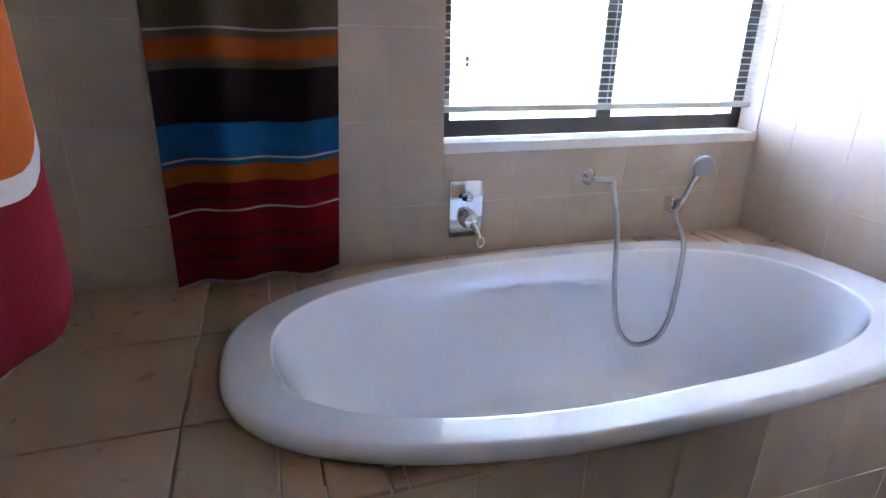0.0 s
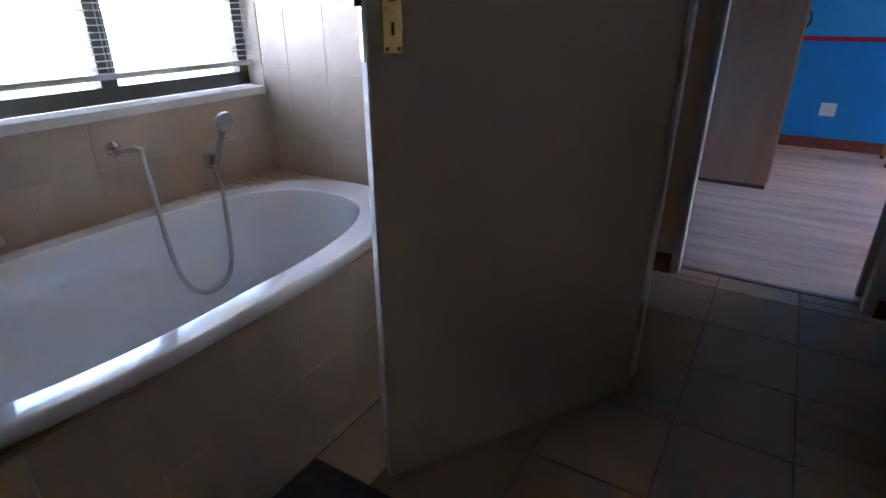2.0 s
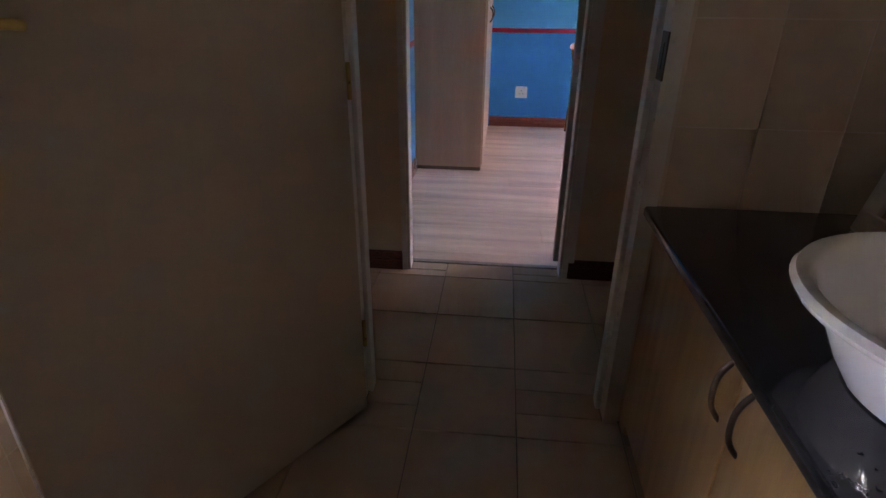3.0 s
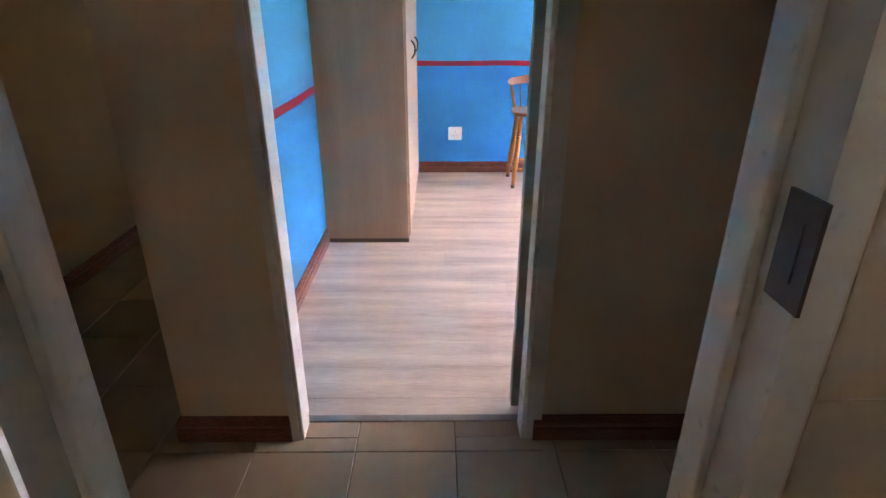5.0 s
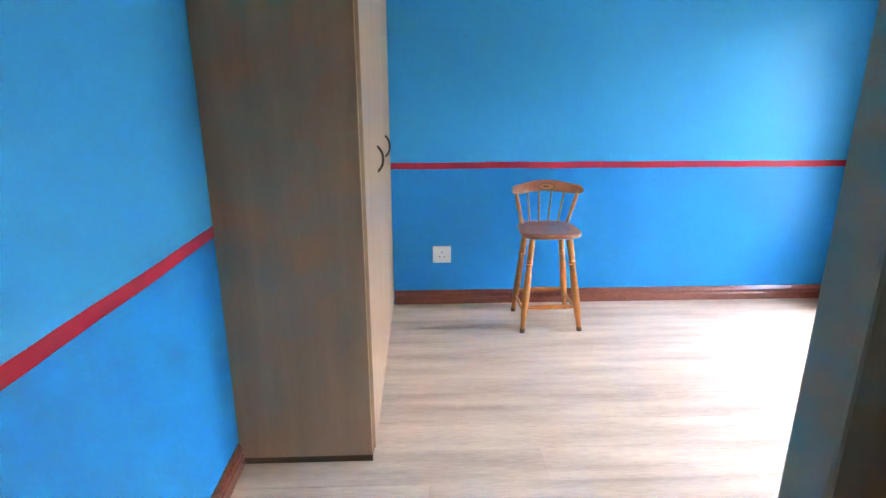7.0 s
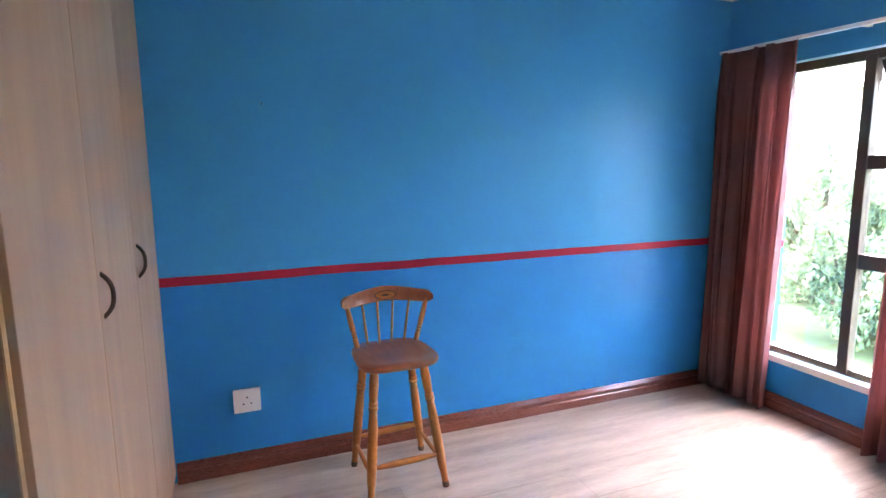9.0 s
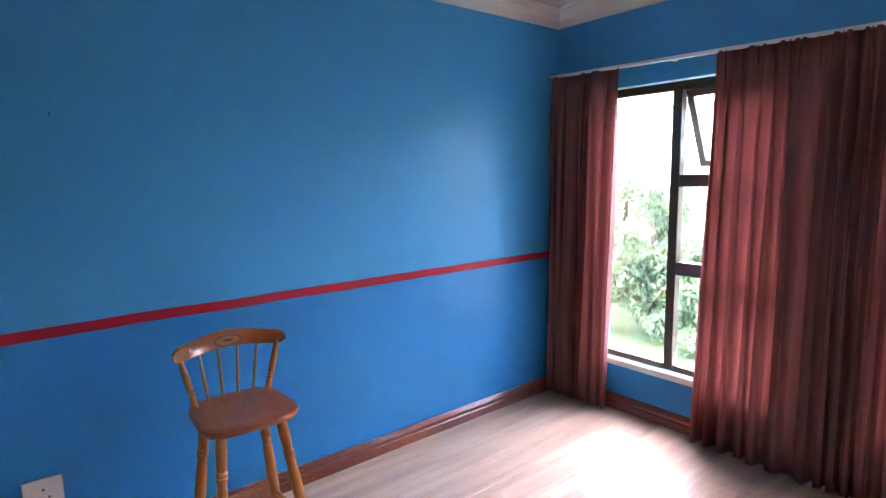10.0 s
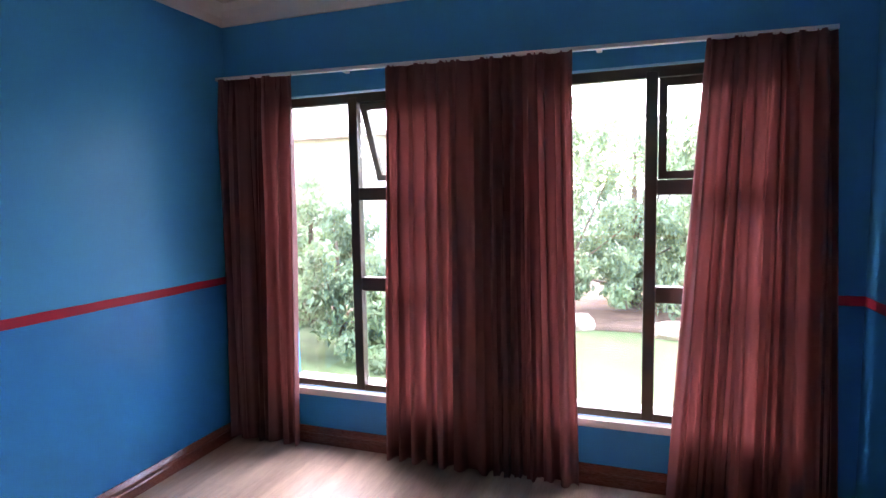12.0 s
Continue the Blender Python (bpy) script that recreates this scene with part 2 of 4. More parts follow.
def piece_mesh(w, h, t, c, material, name):
    key = (round(w, 4), round(h, 4), round(t, 4), material.name)
    if key not in PIECES:
        v = []
        for k, (i, z) in enumerate(((0, 0), (0, t - c), (c, t))):
            v += [(i, i, z), (w - i, i, z), (w - i, h - i, z), (i, h - i, z)]
        f = [(8, 9, 10, 11)]
        for k in (0, 4):
            for i in range(4):
                j = (i + 1) % 4
                f.append((k + i, k + j, k + 4 + j, k + 4 + i))
        me = bpy.data.meshes.new(name)
        me.from_pydata(v, [], f)
        me.materials.append(material)
        PIECES[key] = me
    return PIECES[key]


def field(parent, name, m, rect, origin, pitch, gap, t, c, material, holes=(), shift=0.0):
    """Lay pieces in the plane of m over rect (u0, v0, u1, v1), courses from origin, leaving out the holes."""
    u0, v0, u1, v1 = rect
    pu, pv = pitch
    inv = parent.matrix_world.inverted() if parent.parent else Matrix.Translation(parent.location).inverted()
    for j in range(math.floor((v0 - origin[1]) / pv), math.ceil((v1 - origin[1]) / pv)):
        off = shift * j % 1.0 if shift else 0
        for i in range(math.floor((u0 - origin[0]) / pu) - 1, math.ceil((u1 - origin[0]) / pu) + 1):
            a = [origin[0] + (i + off) * pu, origin[1] + j * pv]
            cells = [(max(a[0], u0), max(a[1], v0), min(a[0] + pu, u1), min(a[1] + pv, v1))]
            for hx0, hy0, hx1, hy1 in holes:
                nxt = []
                for q0, r0, q1, r1 in cells:
                    if q1 <= hx0 or q0 >= hx1 or r1 <= hy0 or r0 >= hy1:
                        nxt.append((q0, r0, q1, r1))
                        continue
                    if q0 < hx0:
                        nxt.append((q0, r0, hx0, r1))
                    if q1 > hx1:
                        nxt.append((hx1, r0, q1, r1))
                    m0, m1 = max(q0, hx0), min(q1, hx1)
                    if r0 < hy0:
                        nxt.append((m0, r0, m1, hy0))
                    if r1 > hy1:
                        nxt.append((m0, hy1, m1, r1))
                cells = nxt
            for q0, r0, q1, r1 in cells:
                w, h = q1 - q0 - gap, r1 - r0 - gap
                if w < 0.012 or h < 0.012:
                    continue
                o = new(name, piece_mesh(w, h, t, c, material, name))
                o.parent = parent
                o.matrix_parent_inverse = inv
                o.matrix_basis = m @ Matrix.Translation((q0 + gap / 2, r0 + gap / 2, 0)) @ pose(0, 0, 0, random.uniform(-0.06, 0.06), random.uniform(-0.06, 0.06), 0)


def cloth(x0, x1, xb0, xb1, z0, z1, y, folds, amp, seed, axis="x", nz=26, bottom=None, crease=0.0, drop=None):
    """A hanging pleated sheet; the top runs from x0 to x1, the hem from xb0 to xb1; crease adds small uneven folds."""
    rnd = random.Random(seed)
    ph = [rnd.uniform(-0.8, 0.8) for _ in range(folds + 2)]
    am = [rnd.uniform(0.65, 1.25) for _ in range(folds + 2)]
    bm = bmesh.new()
    layer = bm.loops.layers.uv.new("UVMap")
    nu = folds * (22 if crease else 12)
    cr = [(rnd.uniform(1.6, 3.9), rnd.uniform(0, 6.28), rnd.uniform(-3, 3)) for _ in range(4)]
    rows = []
    for k in range(nz + 1):
        s = k / nz
        row = []
        for i in range(nu + 1):
            u = i / nu
            f = min(folds, max(0, u * folds + crease * (0.5 * math.sin(7.3 * u + seed) + 0.3 * math.sin(17 * u + 2 * seed)) * math.sin(math.pi * u)))
            a, b = int(f), f - int(f)
            p = ph[a] * (1 - b) + ph[a + 1] * b
            g = am[a] * (1 - b) + am[a + 1] * b
            wave = math.sin(2 * math.pi * f + p * (0.4 + 1.2 * s))
            wave = math.copysign(abs(wave) ** 0.75, wave)
            spread = 0.12 + 0.88 * min(1, (1 - s) * 8) if s > 0.87 else 1.0
            dy = amp * g * wave * spread + 0.25 * amp * math.sin(3.1 * f + 5 * s + seed)
            if crease:
                low = min(1, (1 - s) * 2.2)
                dy += amp * crease * sum(0.16 * math.sin(6.283 * f * q + p0 + w * s) for q, p0, w in cr) * (0.35 + 0.65 * low)
                if s > 0.93:
                    dy += 0.005 * math.sin(6.283 * f * 3)
            px = (xb0 * (1 - s) + x0 * s) * (1 - u) + (xb1 * (1 - s) + x1 * s) * u + 0.18 * amp * math.sin(6.28 * f * 2 + 3 * s) 
            zb = z0 + (bottom(u) if bottom else 0) + 0.006 * math.sin(9 * u + seed)
            z = zb + (z1 + (drop(px) if drop else 0) - zb) * s
            row.append((bm.verts.new((px, y + dy, z) if axis == "x" else (y + dy, px, z)), u, s))
        rows.append(row)
    for r0, r1 in zip(rows, rows[1:]):
        for i in range(nu):
            q = (r0[i], r0[i + 1], r1[i + 1], r1[i])
            fc = bm.faces.new([x[0] for x in q])
            for lp, x in zip(fc.loops, q):
                lp[layer].uv = (x[1], x[2])
    bmesh.ops.recalc_face_normals(bm, faces=bm.faces)
    return bm


def thicken(ob, t):
    md = ob.modifiers.new("thickness", "SOLIDIFY")
    md.thickness = t
    md.offset = 0
    return ob

# ---- painted bedroom walls: deep blue dado, red band, light blue above ----
def dado_paint():
    m = mat("two_tone_blue_wall_paint", (0.3, 0.3, 0.3), 0.36, var=0.02, scale=0.9, fine=240, bump=0.12, spec=0.20)
    nt = m.node_tree
    n, l = nt.nodes, nt.links
    geo = n.new("ShaderNodeNewGeometry")
    sep = n.new("ShaderNodeSeparateXYZ")
    l.new(geo.outputs["Position"], sep.inputs[0])
    wob = n.new("ShaderNodeTexNoise")
    wob.inputs["Scale"].default_value = 2.2
    l.new(geo.outputs["Position"], wob.inputs["Vector"])
    ma = n.new("ShaderNodeMath")
    ma.operation = "MULTIPLY_ADD"
    ma.inputs[1].default_value = 0.016
    l.new(wob.outputs["Fac"], ma.inputs[0])
    l.new(sep.outputs["Z"], ma.inputs[2])
    cr = n.new("ShaderNodeValToRGB")
    cr.color_ramp.interpolation = "CONSTANT"
    e = cr.color_ramp.elements
    e[0].position, e[0].color = 0.0, (*LOW_BLUE, 1)
    e[1].position, e[1].color = 0.899 / 2.6, (*BAND_RED, 1)
    x = e.new(0.944 / 2.6)
    x.color = (*UP_BLUE, 1)
    dv = n.new("ShaderNodeMath")
    dv.operation = "DIVIDE"
    dv.inputs[1].default_value = 2.6
    l.new(ma.outputs[0], dv.inputs[0])
    l.new(dv.outputs[0], cr.inputs["Fac"])
    old = n["Principled BSDF"].inputs["Base Color"].links[0].from_socket
    sc = n.new("ShaderNodeMix")
    sc.data_type, sc.blend_type = "RGBA", "DIVIDE"
    sc.inputs["Factor"].default_value = 1.0
    sc.inputs["B"].default_value = (0.3, 0.3, 0.3, 1)
    l.new(old, sc.inputs["A"])
    mul = n.new("ShaderNodeMix")
    mul.data_type, mul.blend_type = "RGBA", "MULTIPLY"
    mul.inputs["Factor"].default_value = 1.0
    l.new(cr.outputs["Color"], mul.inputs["A"])
    l.new(sc.outputs["Result"], mul.inputs["B"])
    l.new(mul.outputs["Result"], n["Principled BSDF"].inputs["Base Color"])
    return m


LOW_BLUE, BAND_RED, UP_BLUE = (0.0004, 0.255, 0.575), (0.42, 0.018, 0.04), (0.018, 0.345, 0.64)
M_DADO = dado_paint()

# ---- plan ----
BX, BN, BW, BS = 2.50, 1.87, -0.25, -1.14      # bathroom: east, north, west, south faces
CX0, CX1 = 2.62, 3.485                         # passage between its side walls
RX0, RX1, RN, RS = 3.605, 6.782, 0.52, -3.118   # bedroom faces
HN = 1.71                                      # passage north face
TOP = 2.43
BD0, BD1 = -0.495, 0.285                        # bathroom doorway
RD0, RD1 = -0.452, 0.301                       # bedroom doorway
DOORH = 2.03
W1, W2 = (5.438, 6.508), (3.98, 5.05)           # bedroom windows
WZ0, WZ1 = 0.31, 1.915
BWX0, BWX1, BWZ0, BWZ1 = 1.33, 2.497, 0.875, 2.02

# ---- setting: walls ----
def wall(name, bm, material):
    return obj(name, bm, material, kind="structure", label="", category="wall")


wall_bath_north = wall("wall_bath_north", boxes((BW - 0.2, BWX0, BN, BN + 0.22, 0, TOP), (BWX0, BWX1, BN, BN + 0.22, 0, BWZ0),
                       (BWX0, BWX1, BN, BN + 0.22, BWZ1, TOP), (BWX1, CX0, BN, BN + 0.22, 0, TOP)), M_GROUT)
wall_bath_east = wall("wall_bath_east", boxes((BX, CX0 - 0.01, BD1 + 0.02, BN, 0, TOP), (BX, CX0 - 0.01, BS, BD0 - 0.02, 0, TOP),
                      (BX, CX0 - 0.01, BD0 - 0.02, BD1 + 0.02, DOORH + 0.03, TOP)), M_GROUT)
wall_bath_west = wall("wall_bath_west", boxes((BW - 0.2, BW, BS - 0.2, BN, 0, TOP)), M_GROUT)
wall_bath_south = wall("wall_bath_south", boxes((BW, CX0, BS - 0.2, BS, 0, TOP)), M_GROUT)
wall_passage_west = wall("wall_passage_west", boxes((CX0 - 0.01, CX0, BD1 + 0.02, HN, 0, TOP), (CX0 - 0.01, CX0, BS - 0.2, BD0 - 0.02, 0, TOP),
                         (CX0 - 0.01, CX0, BD0 - 0.02, BD1 + 0.02, DOORH + 0.03, TOP)), M_HALL)
wall_passage_south = wall("wall_passage_south", boxes((CX0, CX1, BS - 0.2, BS, 0, TOP)), M_HALL)
wall_passage_north = wall("wall_passage_north", boxes((CX0 - 0.01, 5.42, HN, HN + 0.14, 0, TOP)), M_HALL)
wall_passage_east = wall("wall_passage_east", boxes((CX1, RX0 - 0.01, RS - 0.22, RD0 - 0.02, 0, TOP), (CX1, RX0 - 0.01, RD1 + 0.02, 0.682, 0, TOP),
                         (CX1, RX0 - 0.01, RD0 - 0.02, RD1 + 0.02, DOORH + 0.03, TOP)), M_HALL)
wall_hall_south = wall("wall_hall_south", boxes((RX0 - 0.01, 7.4, RN + 0.01, 0.682, 0, TOP)), M_HALL)
wall_hall_far = wall("wall_hall_far", boxes((7.30, 7.52, 0.682, 3.6, 0, TOP), (5.28, 5.42, HN + 0.14, 3.6, 0, TOP),
                     (5.28, 6.9, 3.6, 3.82, 0, TOP), (7.15, 7.52, 3.6, 3.82, 0, TOP), (6.9, 7.15, 3.6, 3.82, 0, 1.1), (6.9, 7.15, 3.6, 3.82, 1.6, TOP)), M_YELLOW)
wall_bed_west = wall("wall_bed_west", boxes((RX0 - 0.01, RX0, RS, RD0 - 0.02, 0, TOP), (RX0 - 0.01, RX0, RD1 + 0.02, RN, 0, TOP),
                     (RX0 - 0.01, RX0, RD0 - 0.02, RD1 + 0.02, DOORH + 0.03, TOP)), M_DADO)
wall_bed_north = wall("wall_bed_north", boxes((RX0 - 0.01, RX1 + 0.2, RN, RN + 0.01, 0, TOP)), M_DADO)
wall_bed_east = wall("wall_bed_east", boxes((RX1, RX1 + 0.22, RS - 0.22, RN, 0, TOP)), M_DADO)
wall_bed_south = wall("wall_bed_south", boxes((RX0, W2[0], RS - 0.22, RS, 0, TOP), (W2[1], W1[0], RS - 0.22, RS, 0, TOP), (W1[1], RX1, RS - 0.22, RS, 0, TOP),
                      (W2[0], W2[1], RS - 0.22, RS, 0, WZ0), (W1[0], W1[1], RS - 0.22, RS, 0, WZ0),
                      (W2[0], W2[1], RS - 0.22, RS, WZ1, TOP), (W1[0], W1[1], RS - 0.22, RS, WZ1, TOP)), M_DADO)
wall_bed_nib = wall("wall_bed_nib", boxes((RX0, 3.725, RS, -2.35, 0, TOP)), M_DADO)
ceiling = obj("ceiling", boxes((BW - 0.2, 7.6, RS - 0.25, 3.85, TOP, TOP + 0.12)), M_CEIL, kind="structure", category="ceiling")

# coved cornice round the bedroom
COVE = [(0, 0), (0, 0.09), (0.09, 0.09), (0.09, 0.078), (0.075, 0.074), (0.045, 0.06), (0.022, 0.035), (0.015, 0.012), (0.012, 0)]
COVE = [(o, u * 1.17) for o, u in COVE]
cz = TOP - 0.105
cornice = obj("cornice", extrude_profile(COVE, (RX1, RN, cz), (RX1, RS, cz), (-1, 0, 0)), M_CEIL, kind="structure", category="cornice")
for a, b, s in (((RX0, RS, cz), (RX1, RS, cz), (0, 1, 0)), ((RX0, RN, cz), (RX1, RN, cz), (0, -1, 0)), ((RX0, RN, cz), (RX0, RS, cz), (1, 0, 0))):
    obj("cornice", extrude_profile(COVE, a, b, s), M_CEIL, kind="structure", category="cornice")

# skirtings
SKIRT = [(0, 0), (0.018, 0), (0.018, 0.045), (0.014, 0.050), (0.014, 0.058), (0.018, 0.063), (0.017, 0.072), (0.010, 0.086), (0.006, 0.094), (0, 0.094)]
def skirting(a, b, side):
    return obj("skirting", extrude_profile(SKIRT, (*a, 0), (*b, 0), side), M_SKIRT, kind="structure", category="skirting",
               label="red-brown varnished wooden skirting board along the wall")
skirting((RX1, 0.0), (RX1, RS), (-1, 0, 0))
skirting((3.725, RS), (RX1 - 0.018, RS), (0, 1, 0))
skirting((3.725, RS + 0.018), (3.725, -2.35), (1, 0, 0))
skirting((RX0, RN), (5.17, RN), (0, -1, 0))
skirting((RX0, -2.35), (RX0, RD0 - 0.08), (1, 0, 0))
skirting((RX0, RN - 0.018), (RX0, RD1 + 0.06), (1, 0, 0))
skirting((CX1, RD1 + 0.024), (CX1, 0.682), (-1, 0, 0))
skirting((CX1, BS), (CX1, RD0 - 0.024), (-1, 0, 0))
skirting((CX1 - 0.018, 0.682), (7.30, 0.682), (0, 1, 0))
skirting((CX0, HN), (5.42, HN), (0, -1, 0))
skirting((5.42, HN - 0.018), (5.42, 3.6), (1, 0, 0))
skirting((7.30, 0.70), (7.30, 3.6), (-1, 0, 0))

# ---- setting: floors ----
floor_slab = obj("floor", boxes((BW - 0.2, RX0 - 0.03, BS - 0.2, 3.8, -0.2, -0.007), (RX0 - 0.03, 7.5, 0.6, 3.8, -0.2, -0.007), (CX1, RX0 - 0.03, RS - 0.2, BS, -0.2, -0.007)), M_FGROUT, kind="structure", category="floor",
                 label="tan ceramic tiled floor of bathroom and passage")
floor_bed = obj("floor_bedroom", boxes((RX0 - 0.03, RX1 + 0.1, RS - 0.2, 0.6, -0.2, -0.008)), M_BLACK, kind="structure", category="floor",
                label="greyed oak laminate plank floor of the bedroom")
threshold = obj("threshold_strip", box(RX0 - 0.045, RX0 - 0.012, RD0, RD1, -0.01, 0.006, 0.003), mat("grey_metal_strip", (0.30, 0.28, 0.26), 0.4, metal=0.7), kind="structure", category="threshold",
                label="thin grey metal strip between tile and laminate")

# ---- door frames: folded profile with rebate ----
def door_frame(name, xa, xb, y0, y1, swing, label, strike_side, lips):
    """Frame round an opening in a wall between xa and xb; swing +1: the leaf lies at the xb side."""
    root = thing(name, (xa, (y0 + y1) / 2, 0), label, "door frame", kind="structure")
    lip = 0.012
    stop0, stop1 = (xa - lip, xb - 0.05) if swing > 0 else (xa + 0.05, xb + lip)
    for y, s, f in ((y0, 1, lips[0]), (y1, -1, lips[1])):
        part("jamb", boxes((xa - lip, xa, y - s * f, y, 0, DOORH + f), (xb, xb + lip, y - s * f, y, 0, DOORH + f),
                           (xa, xb, y - s * 0.018, y, 0, DOORH)), M_FRAMEP, root)
        part("door_stop", box(stop0 if swing > 0 else stop0, stop1 if swing > 0 else stop1 - 0.03, y, y + s * 0.016, 0, DOORH, 0.004), M_FRAMEP, root)
    part("head", boxes((xa - lip, xa, y0, y1, DOORH, DOORH + f), (xb, xb + lip, y0, y1, DOORH, DOORH + f), (xa, xb, y0, y1, DOORH, DOORH + 0.018)), M_FRAMEP, root)
    ys, s = (y0, 1) if strike_side < 0 else (y1, -1)
    xs = xb - 0.028 if swing > 0 else xa + 0.006
    zs = 1.045 if swing > 0 else 1.060
    part("strike_plate", boxes((xs - 0.027, xs + 0.027, ys, ys + s * 0.004, zs, zs + 0.11), (xs - 0.007, xs + 0.007, ys + s * 0.003, ys + s * 0.006, zs + 0.025, zs + 0.085)),
         M_WHITE if swing > 0 else M_BRONZE, root, "strike plate let into the jamb")
    return settle(root)


door_frame("door_frame", BX, CX0, BD0, BD1, -1, "cream painted steel frame of the bathroom doorway", -1, (0.043, 0.043))
door_frame("door_frame", CX1, RX0, RD0, RD1, 1, "cream painted steel frame of the bedroom doorway", 1, (0.050, 0.026))


def door_leaf(name, hinge, angle, width, label, lever):
    """Leaf that runs from its hinge along local -x; the lever's face looks to local -y."""
    root = tagged(new(name), label, "door", kind="structure")
    leaf = part("leaf", box(-width, 0, 0, 0.040, 0.012, DOORH - 0.004, 0.003), M_DOOR, root)
    part("edge_strip", box(-width - 0.002, -width + 0.001, 0.004, 0.036, 0.012, DOORH - 0.006), M_WHITE, root, "white painted latch edge")
    part("lock_faceplate", box(-width - 0.005, -width - 0.001, 0.010, 0.030, 1.085, 1.285, 0.001), M_CHROME, root, "steel lock faceplate in the door edge")
    part("latch", box(-width - 0.016, -width - 0.004, 0.013, 0.027, 1.185, 1.205, 0.003), M_BRONZE, root)
    if lever:
        for s, yy in ((-1, 0.0), (1, 0.04)):
            h = part("handle_plate", box(-width + 0.030, -width + 0.072, yy + s * 0.006, yy, 1.10, 1.285, 0.002), M_BRASS, root, "brass lever plate with keyhole")
            cx = -width + 0.051
            part("keyhole", boxes((cx - 0.003, cx + 0.003, yy + s * 0.0075, yy + s * 0.004, 1.135, 1.158)), M_BLACK, h)
            for sz in (1.11, 1.275):
                for sx in (-0.012, 0.012):
                    part("screw", lathe([(0.003, 0), (0.0035, 0.001), (0.002, 0.002)], 10, along((cx + sx, yy + s * 0.005, sz), (cx + sx, yy + s * 0.02, sz))), M_BRONZE, h)
            lv = lathe([(0.013, 0), (0.012, 0.01), (0.008, 0.014), (0.008, 0.045)], 16, along((cx, yy + s * 0.004, 1.205), (cx, yy + s * 0.06, 1.205)))
            tube([(cx - 0.006, yy + s * 0.048, 1.205), (cx + 0.02, yy + s * 0.05, 1.205), (cx + 0.06, yy + s * 0.047, 1.204), (cx + 0.11, yy + s * 0.044, 1.202), (cx + 0.13, yy + s * 0.040, 1.199)], 0.0085, 12, bm=lv)
            part("lever", lv, M_BRASS, root, "brass door lever", smooth=True)
    for hz in (0.25, 1.0, 1.78) if lever else ():
        part("hinge", lathe([(0.006, 0), (0.007, 0.004), (0.007, 0.086), (0.006, 0.09)], 12, pose(0.006, 0.0, hz)), M_BRASS, root)
    root.matrix_world = pose(hinge[0], hinge[1], 0, 0, 0, angle)
    return root


door_leaf("door_1", (2.463, 0.268), -32.4, 0.842, "beige painted flush door with brass lever, standing ajar into the bathroom", True)
door_leaf("door_2", (RX0 + 0.060, RD0 + 0.031), 91.0, 0.79, "beige painted flush door folded back against the bedroom wall", False)

# ---- bathroom window ----
def window_bath():
    root = thing("window_1", ((BWX0 + BWX1) / 2, 1.97, BWZ0), "dark bronze aluminium bathroom window with a white sill", "window", kind="structure")
    y0, y1 = 1.955, 1.995
    x0, x1, z0, z1 = BWX0, BWX1, BWZ0 + 0.012, BWZ1
    part("window_frame", boxes((x0, x1, y0, y1, z0, z0 + 0.052), (x0, x1, y0, y1, z1 - 0.05, z1), (x0, x0 + 0.045, y0, y1, z0, z1), (x1 - 0.045, x1, y0, y1, z0, z1)), M_ALU, root)
    part("mullion", box(1.887, 1.945, y0 - 0.006, y1, z0 + 0.052, z1 - 0.05, 0.004), M_ALU, root)
    for a, b in ((x0 + 0.045, 1.887), (1.945, x1 - 0.045)):
        p = part("pane", box(a, b, 1.972, 1.977, z0 + 0.052, z1 - 0.05), M_GLASS, root)
        p.visible_shadow = False
    part("catch", box(1.425, 1.437, 1.962, 1.971, 1.095, 1.125, 0.003), M_BLACK, root, "small dark window catch")
    part("window_sill", box(x0, x1, BN - 0.008, 1.956, BWZ0 - 0.022, BWZ0 + 0.010, 0.004), M_WHITE, root, "white painted sill")
    return settle(root)


window_bath()


def venetian():
    root = thing("venetian_blind", (1.92, 1.925, 0.97), "cream venetian blind with thin open slats hung before the window", "blind")
    x0, x1 = BWX0 + 0.006, BWX1 - 0.004
    part("headrail", box(x0, x1, 1.905, 1.945, BWZ1 - 0.045, BWZ1 - 0.005, 0.003), M_FRAMEP, root)
    part("bottom_rail", box(x0, x1, 1.912, 1.938, 0.966, 0.986, 0.006), M_FRAMEP, root, "cream bottom rail")
    z = 1.003
    me = None
    while z < BWZ1 - 0.06:
        if me is None:
            bm = bmesh.new()
            rows = [[bm.verts.new((x, 0.0085 * c, 0.0012 * (1 - c * c) + 0.0008 * c)) for c in (-1, -0.3, 0.3, 1)] for x in (x0, x1)]
            for i in range(3):
                bm.faces.new((rows[0][i], rows[1][i], rows[1][i + 1], rows[0][i + 1]))
            bm.normal_update()
            me = bpy.data.meshes.new("slat")
            bmesh.ops.solidify(bm, geom=bm.faces[:], thickness=0.0008)
            bm.to_mesh(me)
            bm.free()
            me.materials.append(M_SLAT)
        o = new("slat", me)
        o.parent = root
        o.location = (0, 1.925, z)
        z += 0.0215
    for x in (1.47, 1.915, 2.36):
        part("ladder_cord", boxes((x - 0.001, x + 0.001, 1.911, 1.9125, 0.98, BWZ1 - 0.04), (x - 0.001, x + 0.001, 1.9375, 1.939, 0.98, BWZ1 - 0.04)), M_FRAMEP, root)
    return settle(root)


venetian()

